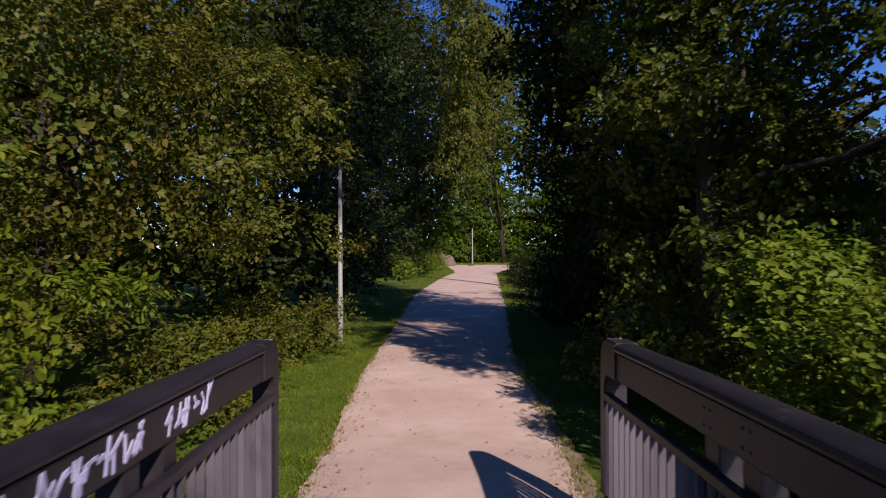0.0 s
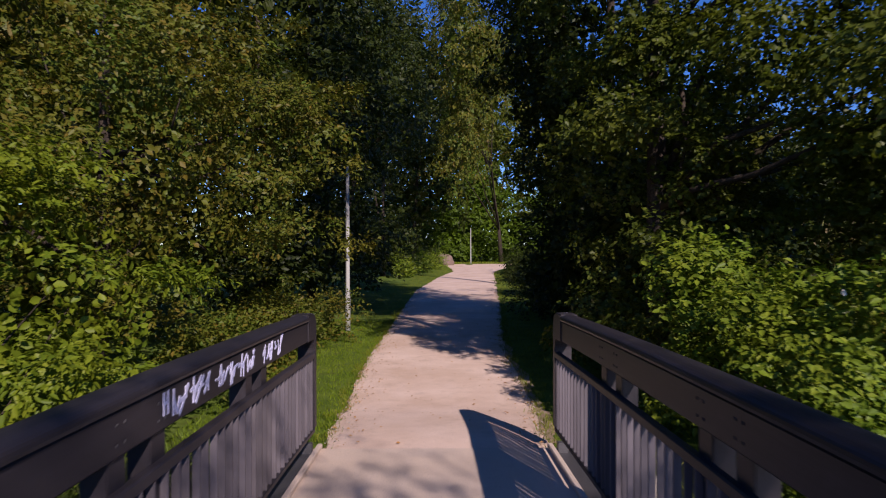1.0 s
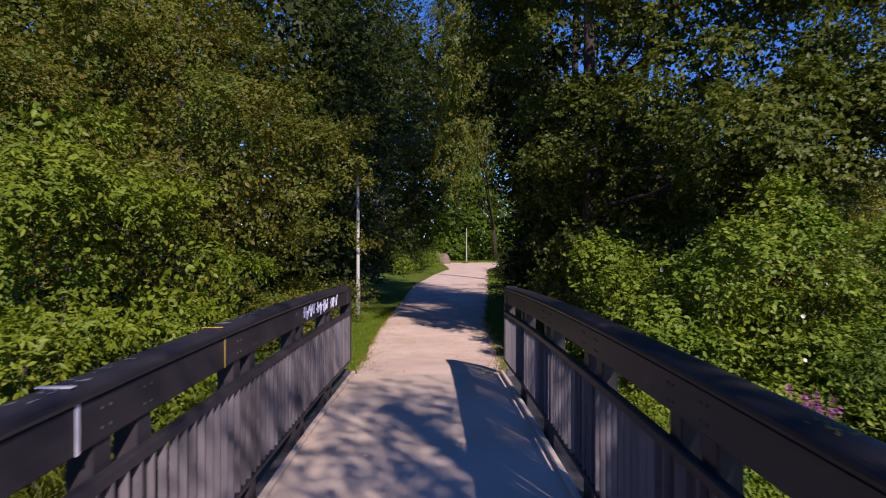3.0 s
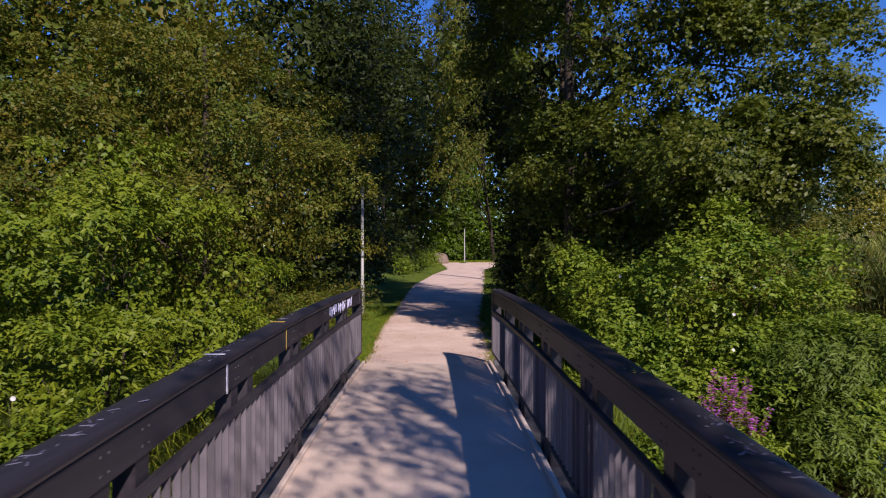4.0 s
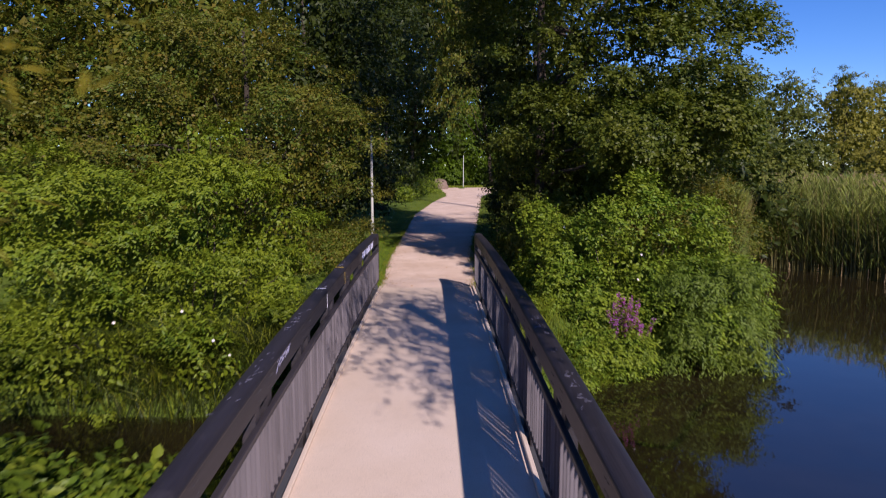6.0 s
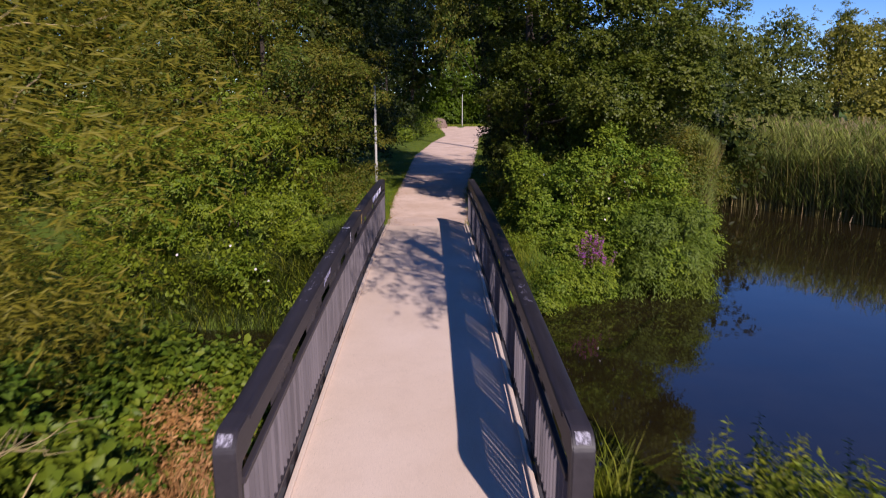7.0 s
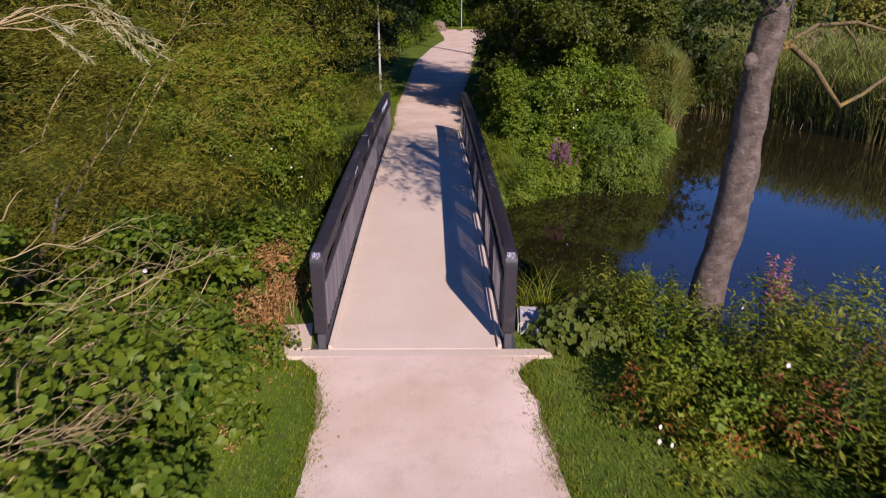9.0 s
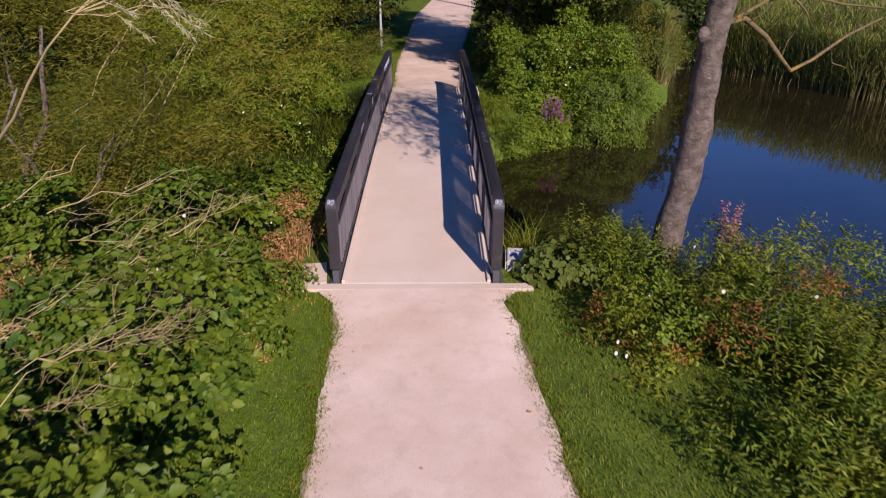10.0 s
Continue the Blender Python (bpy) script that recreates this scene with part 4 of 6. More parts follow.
IVY_SPOTS = [(1.09, 78, 1.51, 3.96, 2.64, 3.96), (7.69, 78.82, 2.17, 4.29, 2.97, 4.95), (-4.03, 74.7, 3.81, 4.29, 4.29, 6.6), (15.77, 78, 3.81, 5.28, 3.96, 7.42), (3.73, 80.47, 7.12, 5.94, 3.3, 5.94)]
bush("ivy_thicket", "sunlit green thicket at the bend of the path", IVY_SPOTS, 5200, 6, 0.30, 0.7, LEAF_IVY, 50, 8, length=0.75, bough=0.8, inner=1.8, cover=0.9)
for i, (x, y, top, w) in enumerate([(-2.37, 68.1, 25.6, 5.44), (4.22, 87.9, 32, 6.72), (15.77, 91.2, 30.4, 7.04), (-11.45, 81.3, 30.4, 7.36), (-8.97, 63.15, 27.2, 5.76), (9.17, 101.1, 38.4, 8), (-4.03, 97.8, 38.4, 8)]):
    tree("background_tree", "tall broadleaf tree behind the bend of the path", [(x, y, -0.3), (x, y, 4), (x + 0.3, y, 9), (x, y, top - 3)], 0.25,
         [(x, y, top * 0.35, w * 0.9, w * 0.9, top * 0.22), (x + 0.5, y, top * 0.6, w, w, top * 0.24), (x, y, top * 0.82, w * 0.8, w * 0.8, top * 0.2)],
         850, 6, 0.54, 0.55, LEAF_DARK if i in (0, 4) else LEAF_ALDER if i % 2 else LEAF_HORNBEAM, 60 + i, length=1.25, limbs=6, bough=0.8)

# ---- right of the path ----
bush_bindweed = bush("bindweed_bush", "bright green rounded bush overgrown with white-flowered bindweed", [(3.2, 2.85, 0.9, 1.15, 1.15, 1.2), (4.3, 2.75, 0.85, 1.5, 1.4, 1.45), (5.3, 2.9, 0.5, 1.3, 1.3, 1.35), (2.85, 4.5, 0.9, 0.8, 1.1, 1.1), (3.5, 3.5, 0.95, 1.1, 1.2, 0.9), (4.4, 1.85, 0.2, 1.0, 0.7, 0.85), (5.1, 1.9, 0, 1.0, 0.8, 0.8), (6.1, 3.1, 0.2, 0.95, 1.1, 1.1), (3.1, 1.75, 0.15, 0.8, 0.7, 0.6), (4.85, 1.05, -0.1, 0.75, 0.6, 0.6)],
     8800, 6, 0.071, 0.6, LEAF_BINDWEED, 71, 14, full=True, droop=0.2, length=0.17, uneven=0.42, bough=0.36, inner=0.6, cover=0.5, core=0.52, flat=0.7)
flowers(np.random.default_rng(2), bush_bindweed, [(3.49, 2.0, 1.56), (4.6, 1.95, 1.55), (4.2, 1.7, 1.2), (2.75, 2.1, 1.7), (4.95, 2.2, 1.65), (3.8, 1.8, 1.7), (4.05, 1.4, 0.76)], 0.024, M_WHITE_PETAL)
bush("grey_willow", "grey-green willow shrub drooping over the water", [(5.0, 0.85, -0.2, 0.9, 0.6, 0.5), (5.6, 1.5, 0.05, 0.8, 0.8, 0.8), (6.0, 2.6, 0.1, 0.75, 0.8, 0.8), (5.4, 1.5, 0.7, 0.8, 0.6, 0.5)], 3000, 9, 0.095, 0.24, LEAF_GREY_WILLOW, 72, 8, droop=0.5, length=0.32, bough=0.28, lift=0.3)
bush("sallow_shrub", "olive willow shrub at the edge of the pond", [(5.95, 5.5, 1.5, 1.4, 1.4, 1.9), (6.85, 6.3, 1.1, 1.25, 1.3, 1.7), (7.45, 7.6, 0.9, 1.1, 1.3, 1.5), (8.3, 9.0, 0.7, 1.2, 1.3, 1.5), (9.3, 11.0, 0.5, 1.2, 1.3, 1.3)], 5600, 7, 0.085, 0.4, LEAF_HORNBEAM, 73, 10, length=0.4)
bush("bank_herbs", "leafy herbs and grasses on the sunlit bank", [(2.0, 0.6, -0.2, 0.5, 0.6, 0.35), (2.7, 0.35, -0.35, 0.55, 0.5, 0.35), (3.4, 0.3, -0.4, 0.5, 0.45, 0.4), (2.2, 1.7, 0.0, 0.5, 0.7, 0.35), (3.0, 1.0, -0.2, 0.5, 0.5, 0.4), (1.7, -0.1, -0.4, 0.35, 0.5, 0.35), (2.4, -0.2, -0.5, 0.5, 0.35, 0.3)], 1900, 6, 0.07, 0.45, LEAF_BINDWEED, 76, 6, M_STEM, category="weeds", full=True, length=0.2, droop=0.3, bough=0.2, inner=0.6)
# The crown's last three lobes are added to shade the verge left of the path.
alder = tree("alder", "large alder with sunlit leaves and a leaning trunk", [(3.0, 6.5, -0.2), (2.95, 6.45, 2.5), (2.92, 6.4, 4.5), (2.9, 6.4, 6.5), (2.9, 6.2, 8.8), (2.6, 5.4, 11.2)], 0.15,
     [(4.4, 4.9, 5.0, 1.9, 1.7, 1.8), (5.9, 4.8, 5.1, 1.5, 1.6, 1.8), (3.5, 5.6, 7.5, 2.0, 1.9, 1.8), (5.9, 5.4, 7.5, 1.9, 1.8, 1.8), (4.7, 3.5, 3.5, 0.9, 0.7, 0.6), (3.7, 4.2, 3.7, 0.8, 0.6, 0.5), (5.6, 3.4, 3.9, 0.8, 0.6, 0.5), (6.35, 4.98, 6.89, 1.2, 1.5, 1.7), (6.8, 4.83, 5.6, 0.8, 1.1, 1.1), (5.15, 5.6, 9.4, 1.7, 1.6, 1.1), (3.95, 4.4, 5.8, 1.2, 1.1, 1.0), (5.9, 3.8, 3.2, 1.1, 1.2, 1.15), (3.5, 5.7, 3.0, 0.9, 0.7, 0.5), (3.05, 5.7, 1.7, 0.8, 0.8, 1.1), (3.6, 5.5, 2.0, 1.1, 0.8, 0.9), (4.6, 5.4, 2.0, 1.1, 0.8, 1.0), (2.5, 7.2, 3.2, 0.8, 0.9, 1.2), (4.25, 4.3, 2.95, 0.8, 1, 0.8), (4.4, 5.0, 4.0, 1.5, 1.2, 1.3), (3.2, 6.0, 4.2, 1.1, 1.0, 1.2), (5.6, 4.8, 3.9, 1.3, 1.1, 1.2), (3.7, 6.9, 2.4, 1.1, 1.0, 1.3), (5.9, 4.5, 3.7, 0.9, 1.1, 1.1), (2.7, 7.4, 1.2, 0.8, 0.9, 0.9), (2.6, 8.2, 7.8, 1.4, 1.6, 1.5), (3.2, 7.0, 9.6, 1.6, 1.8, 1.4), (2.2, 10.0, 7.0, 1.0, 1.3, 1.4)],
     20000, 8, 0.077, 0.75, LEAF_ALDER, 81, M_BARK_DARK, 14, length=0.2, uneven=0.4, bough=0.5, cover=0.5, inner=0.6, core=0.58, flat=0.7)


def alder_shade_top():
    """An unseen top of the crown, added over the path to cast shade, with its own limbs."""
    rng = np.random.default_rng(82)
    lobes = [(1.41, 6.8, 11.54, 2.5, 3.43, 1.79), (2.19, 3.06, 11.86, 2.18, 2.03, 1.48), (0.63, 6.88, 8.89, 1.56, 1.95, 0.86), (-0.62, 5.32, 9.2, 1.4, 1.72, 0.86), (2.89, 8.05, 13.34, 1.95, 1.95, 1.4), (1.33, 9.61, 12.56, 1.72, 1.87, 1.25), (2.4, 7.5, 14.8, 2.6, 2.8, 2.2), (4.4, 9.0, 16.0, 2.6, 2.8, 2.6), (3.6, 11.5, 13.0, 2.0, 2.4, 2.4), (1.5, 10.5, 15.5, 1.8, 2.0, 2.0)]
    under(foliage("upper_crown", rng, lobes, 5800, 7, 0.12, 0.7, LEAF_ALDER, length=0.35, uneven=0.34, bough=0.5, cover=0.62, inner=0.4, core=0.66), alder, "upper_crown")
    for lb in lobes:
        bm = bmesh.new()
        tube(bm, wander(rng, (2.9, 6.3, 7.4), lb[:3], 5, 0.12), [0.08, 0.068, 0.056, 0.044, 0.03, 0.02], 7)
        me = bpy.data.meshes.new("limb")
        bm.to_mesh(me)
        bm.free()
        me.materials.append(M_BARK_DARK)
        under(me, alder, "limb")


alder_shade_top()
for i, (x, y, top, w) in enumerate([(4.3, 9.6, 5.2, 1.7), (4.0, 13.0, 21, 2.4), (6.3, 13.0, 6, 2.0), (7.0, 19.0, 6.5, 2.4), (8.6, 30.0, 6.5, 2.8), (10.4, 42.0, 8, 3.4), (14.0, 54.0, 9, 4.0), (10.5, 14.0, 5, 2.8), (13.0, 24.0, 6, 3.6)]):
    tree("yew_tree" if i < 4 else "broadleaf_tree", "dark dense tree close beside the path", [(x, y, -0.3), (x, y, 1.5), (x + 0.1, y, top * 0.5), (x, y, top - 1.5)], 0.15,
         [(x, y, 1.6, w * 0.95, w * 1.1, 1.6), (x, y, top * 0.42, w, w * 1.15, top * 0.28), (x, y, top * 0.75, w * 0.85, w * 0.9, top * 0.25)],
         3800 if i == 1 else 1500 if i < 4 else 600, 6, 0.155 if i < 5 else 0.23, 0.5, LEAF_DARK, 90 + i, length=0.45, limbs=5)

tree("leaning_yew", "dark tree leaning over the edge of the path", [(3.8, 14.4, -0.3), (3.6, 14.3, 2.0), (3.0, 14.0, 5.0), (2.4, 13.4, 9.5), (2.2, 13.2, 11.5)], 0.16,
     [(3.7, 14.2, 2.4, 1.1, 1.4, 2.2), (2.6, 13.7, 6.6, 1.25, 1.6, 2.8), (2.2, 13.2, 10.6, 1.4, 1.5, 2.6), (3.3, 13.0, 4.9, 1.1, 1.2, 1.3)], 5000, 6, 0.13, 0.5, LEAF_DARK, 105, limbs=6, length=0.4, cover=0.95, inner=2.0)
# Added tree, its crown almost wholly out of view, to shade the far trees.
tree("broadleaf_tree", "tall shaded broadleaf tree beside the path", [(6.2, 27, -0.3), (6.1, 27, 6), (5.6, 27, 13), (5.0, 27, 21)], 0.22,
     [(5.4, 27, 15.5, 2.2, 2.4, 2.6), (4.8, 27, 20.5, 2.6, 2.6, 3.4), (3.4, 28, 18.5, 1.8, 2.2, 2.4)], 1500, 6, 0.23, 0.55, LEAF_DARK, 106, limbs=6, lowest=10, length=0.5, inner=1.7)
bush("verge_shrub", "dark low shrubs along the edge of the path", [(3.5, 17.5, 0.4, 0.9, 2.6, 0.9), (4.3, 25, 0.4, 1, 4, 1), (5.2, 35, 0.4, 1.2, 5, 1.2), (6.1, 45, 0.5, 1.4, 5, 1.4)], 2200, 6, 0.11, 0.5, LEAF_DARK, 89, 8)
bush("understorey", "dark undergrowth behind the bend of the path", [(-13.1, 87.9, 2.99, 8.25, 3.3, 5.28), (0.1, 91.2, 2.99, 8.25, 3.3, 5.61), (13.3, 89.55, 2.99, 8.25, 3.3, 5.61), (26.5, 84.6, 2.99, 8.25, 3.3, 5.61)], 2600, 6, 0.54, 0.6, LEAF_ALDER, 59, 6, bough=0.8, inner=2.4, cover=0.95)

# ---- near bank: tree with lichen branches, weeds, brambles, willow ----
bank_tree = tree("bank_tree", "grey-barked tree leaning at the pond's edge with lichen-covered branches", [(3.5, -9.25, -0.3), (3.54, -9.28, 0.5), (3.58, -9.3, 1.3), (3.62, -9.35, 2.1), (3.61, -9.4, 2.9), (3.57, -9.45, 3.6), (3.6, -9.5, 4.6), (3.6, -9.5, 7.5)], 0.185,
     [(3.8, -9.1, 5.8, 1.9, 1.9, 1.1), (2.9, -8.5, 6.8, 1.9, 1.7, 1.1), (4.6, -10.1, 7, 1.8, 1.8, 1.2), (2.6, -9.9, 5.8, 1.3, 1.3, 0.9)], 1150, 7, 0.085, 0.6, LEAF_ALDER, 111, M_BARK_MOTTLED, 8, 4.5, taper=0.35, length=0.45, inner=0.2, back=1.0)


def bank_tree_details():
    rng = np.random.default_rng(8)
    trunk = next(c for c in bank_tree.children if c.name.startswith("trunk"))
    knots = np.array([(3.5, -9.25, -0.3), (3.55, -9.28, 0.5), (3.62, -9.3, 1.3), (3.7, -9.35, 2.1), (3.66, -9.4, 2.9), (3.68, -9.45, 3.6), (3.74, -9.5, 4.6), (3.78, -9.5, 7.5)])
    s = np.linspace(0, 1, 70)
    at = np.linspace(0, 1, len(knots))
    way = np.stack([np.interp(s, at, knots[:, k]) for k in range(3)], 1)
    way[1:-1] = (way[:-2] + way[1:-1] + way[2:]) / 3
    way[:, 0] += 0.012 * np.sin(way[:, 2] * 5.1)
    wide = 0.185 * (1.2 - 0.5 * s) * (1 + 0.05 * np.sin(way[:, 2] * 3.3 + 1) + 0.03 * np.sin(way[:, 2] * 9.0))
    wide[:6] *= np.linspace(1.25, 1.0, 6)
    bm = bmesh.new()
    tube(bm, [tuple(q) for q in way], [float(r) for r in wide], 28)
    for v in bm.verts:
        v.co += Vector((v.co.x - 3.6, v.co.y + 9.4, 0)).normalized() * (0.018 * noise.noise(v.co * 3.2) + 0.009 * noise.noise(v.co * 11.0))
    bm.to_mesh(trunk.data)
    bm.free()
    for pts, r in (([(3.54, -9.45, 3.5), (3.9, -9.1, 3.58), (4.3, -8.8, 3.6), (4.7, -8.6, 3.36), (5.05, -8.4, 3.08), (5.35, -8.2, 2.82), (5.75, -8, 2.95), (6.4, -7.6, 3.25), (7.2, -7.1, 3.45)], 0.05),
                   ([(4.1, -8.95, 3.6), (4.7, -8.5, 3.82), (5.4, -8.1, 3.82), (6.2, -7.6, 3.72), (7.2, -7.1, 3.6)], 0.032),
                   ([(5.2, -8.2, 3.82), (5.5, -8, 3.62), (5.75, -7.8, 3.42)], 0.02), ([(5.1, -8.35, 3.02), (5.15, -8.3, 3.25), (5.3, -8.2, 3.4)], 0.016), ([(5.6, -7.95, 3.8), (6, -7.7, 3.95), (6.5, -7.5, 4.2)], 0.014), ([(6.1, -7.8, 3.1), (6.3, -7.6, 2.85), (6.6, -7.5, 2.75)], 0.012),
                   ([(4.4, -8.8, 3.56), (4.7, -8.6, 3.75), (4.9, -8.3, 4.15)], 0.014)):
        bm = bmesh.new()
        pts = [tuple(np.array(p) + rng.normal(0, 0.012, 3)) for p in pts]
        tube(bm, pts, [0.92 * r * (1 - 0.6 * i / (len(pts) - 1)) for i in range(len(pts))], 8)
        me = bpy.data.meshes.new("branch")
        bm.to_mesh(me)
        bm.free()
        me.materials.append(M_LICHEN)
        under(me, bank_tree, "branch", "crooked branch covered in yellow lichen")
    for p, r in (((3.47, -9.62, 3.5), 0.075), ((3.78, -9.42, 2), 0.075)):
        bm = bmesh.new()
        bmesh.ops.create_icosphere(bm, subdivisions=3, radius=r, matrix=Matrix.Translation(p) @ Matrix.Diagonal((1, 0.8, 1.3, 1)))
        me = bpy.data.meshes.new("knot")
        bm.to_mesh(me)
        bm.free()
        me.materials.append(M_BARK_MOTTLED)
        under(me, bank_tree, "knot")
    v = foliage("leaf_spray", rng, [(3.2, -9.4, 3.72, 0.24, 0.2, 0.16), (3.35, -9.3, 4.2, 0.4, 0.4, 0.25)], 90, 6, 0.07, 0.6, LEAF_DARK, length=0.14, inner=0, bough=0.1)
    under(v, bank_tree, "leaf_spray", kind="stuff")


bank_tree_details()

weeds = bush("weed_thicket", "tangled weeds with white bindweed flowers and rusty leaves", [(3.25, -10.8, 0.2, 0.7, 1, 0.55), (4.2, -10.7, 0.3, 1, 1.1, 0.65), (2.85, -9.4, 0, 0.5, 0.8, 0.55), (4.4, -9.7, 0.3, 0.8, 0.7, 0.8), (5.2, -11.4, 0.3, 1.1, 1.3, 0.7), (4.7, -13.0, 0.1, 0.9, 0.8, 0.45), (3.8, -13.2, 0.15, 0.7, 0.8, 0.45), (5.7, -13.1, 0.3, 1.2, 1.3, 0.75), (5.2, -10.4, 0.2, 0.8, 0.8, 0.6)],
     4300, 8, 0.085, 0.3, LEAF_BALSAM, 121, 20, M_STEM, droop=0.3, length=0.34, upward=0.9, uneven=0.55, bough=0.3, cover=0.48, core=0.42, inner=0.6, tumble=0.6)
flowers(np.random.default_rng(4), weeds, [(2.84, -10.85, 0.66), (2.98, -10.75, 0.76), (2.35, -11.4, 0.35), (2.3, -11.55, 0.3), (2.42, -11.55, 0.26), (4.3, -11.7, 1.1), (3.5, -11.3, 0.95), (3.6, -10.1, 0.95), (5.2, -12.7, 1.05)], 0.026, M_WHITE_PETAL)
rng = np.random.default_rng(6)
under(foliage("rusty_leaves", rng, [(2.45, -10.8, 0.25, 0.25, 0.4, 0.3), (3.6, -11.7, 0.75, 0.3, 0.3, 0.2), (2.75, -11.5, 0.3, 0.2, 0.35, 0.2), (4.4, -11.4, 1, 0.3, 0.3, 0.12)], 190, 6, 0.055, 0.4, LEAF_RUST, length=0.18, bough=0.14, inner=0), weeds, "rusty_leaves", "rust-red withered leaves")
under(foliage("broad_leaves", rng, [(2.9, -10.9, 0.3, 0.4, 0.6, 0.5)], 300, 5, 0.06, 0.7, LEAF_BINDWEED, length=0.2, full=True, inner=0, bough=0.2), weeds, "broad_leaves", "fresh green bindweed leaves")
balsam = plant("balsam_clump", (3.3, -8.5, float(ground_z(3.3, -8.5))), "upright leafy weeds on the bank", "weeds")
spikes(rng, balsam, [(2.55, -8.05, 0.95), (2.75, -8.2, 0.8), (3.05, -8.3, 1.2), (3.2, -8.45, 1.05), (3.35, -8.2, 1.25), (3, -8.6, 0.8), (2.7, -8.6, 0.75), (3.5, -8.7, 0.95), (4, -8.9, 1), (4.15, -9.4, 1), (3.3, -9, 0.8), (2.9, -9, 0.7)] + [(rng.uniform(2.3, 3.5), rng.uniform(-9.7, -8.0), rng.uniform(0.5, 1.15)) for _ in range(46)] + [(rng.uniform(2.9, 3.3), rng.uniform(-8.5, -8.1), rng.uniform(1.0, 1.3)) for _ in range(8)], 1, LEAF_BALSAM, None)
stalks = np.random.default_rng(61)
clumps = [(4.2, -12.0, 1.5), (4.5, -12.2, 1.4), (3.7, -11.3, 1.0), (3.9, -10.8, 1.25), (4.3, -10.3, 1.35), (3.4, -10.6, 0.9), (4.9, -11.0, 1.4), (5.4, -11.6, 1.5), (3.5, -9.9, 1.0), (5.2, -12.6, 1.1), (4.3, -13.3, 0.8), (3.6, -12.9, 0.65), (3.9, -13.5, 0.75), (5.8, -12.4, 1.3), (6.0, -11.2, 1.4)]
spikes(stalks, weeds, [(x + stalks.normal(0, 0.17), y + stalks.normal(0, 0.17), h * stalks.uniform(0.72, 1.05)) for x, y, h in clumps for _ in range(16)], 1, LEAF_BALSAM, None)
fire = plant("fireweed_clump", (4.5, -9.5, float(ground_z(4.5, -9.5))), "pink-flowered fireweed standing on the bank", "flowers")
spikes(rng, fire, [(x, y, h + 0.22) for x, y, h in [(4.35, -9.35, 1.5), (4.5, -9.45, 1.35), (4.7, -9.7, 1.2), (5.4, -10, 1.5), (5.55, -9.8, 1.35), (5, -9.9, 1.2), (4.3, -9.2, 1.55), (4.42, -9.25, 1.6), (4.5, -9.3, 1.5), (4.25, -9.4, 1.45), (4.58, -9.2, 1.45), (4.4, -9.5, 1.5), (4.62, -9.4, 1.35), (5.7, -10.0, 1.4), (5.8, -9.9, 1.3), (5.6, -9.95, 1.45), (5.95, -10.3, 1.3), (6.2, -10.8, 1.3)]], 1, LEAF_BALSAM, M_PINK_PETAL)
loose = plant("purple_loosestrife", (3.6, 0.4, float(ground_z(3.6, 0.4))), "purple loosestrife in bloom at the water's edge", "flowers")
spikes(rng, loose, [(x - 0.26, y - 0.5, h * 0.82) for x, y, h in [(3.62, 0.95, 1.35), (3.72, 0.89, 1.5), (3.82, 0.93, 1.6), (3.92, 0.95, 1.55), (4.02, 1.01, 1.5), (3.86, 0.81, 1.3), (4.12, 0.95, 1.3), (3.66, 0.81, 1.2), (3.97, 0.77, 1.15), (3.78, 1.01, 1.55), (4.06, 0.87, 1.4), (3.7, 1.05, 1.45), (3.88, 1.05, 1.6), (3.75, 0.85, 1.35), (3.84, 0.87, 1.45), (3.95, 0.85, 1.35), (3.7, 0.95, 1.4), (3.9, 1, 1.4), (4, 0.9, 1.25)]], 1, LEAF_BALSAM, M_PURPLE_PETAL)


def build_burdock():
    rng = np.random.default_rng(9)
    b = plant("burdock", (2.06, -9.22, float(ground_z(2.06, -9.22))), "burdock with dull green lobed leaves beside the bridge", "weeds")
    bm = bmesh.new()
    rim = []
    for i in range(20):
        a = 2 * math.pi * (i + 0.5) / 20
        r = 0.5 * (1 + (0.14 if i % 4 < 2 else -0.06)) * (0.72 if i in (0, 19) else 1)
        x, y = r * math.sin(a), 0.5 - r * math.cos(a)
        rim.append(bm.verts.new((x, y, 0.10 * math.cos(a * 5) * 0.4 + 0.14 * abs(x) - 0.16 * y * y)))
    mid = bm.verts.new((0, 0.42, -0.04))
    for i in range(20):
        bm.faces.new((mid, rim[(i + 1) % 20], rim[i])).smooth = True
    bmesh.ops.recalc_face_normals(bm, faces=bm.faces)
    me = bpy.data.meshes.new("leaf")
    bm.to_mesh(me)
    bm.free()
    me.materials.append(LEAF_BURDOCK)
    for i in range(300):
        r, a = math.sqrt(rng.random()), rng.uniform(0, 2 * math.pi)
        x, y = 0.1 + r * 0.72 * math.cos(a), r * 0.5 * math.sin(a)
        z = 0.62 * math.sqrt(max(0.0, 1.05 - r * r)) * rng.uniform(0.55, 1.0) + rng.uniform(-0.04, 0.06)
        k = rng.uniform(0.06, 0.135)
        tilt = -55 * r + rng.normal(0, 22)
        shared("leaf", me, b, pose(x, y, z, tilt, rng.uniform(-25, 25), math.degrees(a) - 90 + rng.normal(0, 30)) @ Matrix.Diagonal((k, k, k, 1)))
    bm = bmesh.new()
    for i in range(24):
        a = rng.uniform(0, 6.28)
        tube(bm, [(0, 0, -0.05), (0.2 * math.cos(a), 0.16 * math.sin(a), 0.2), (0.42 * math.cos(a), 0.34 * math.sin(a), 0.38)], [0.010, 0.007, 0.005], 5)
    part("stalks", bm, M_STEM, b)


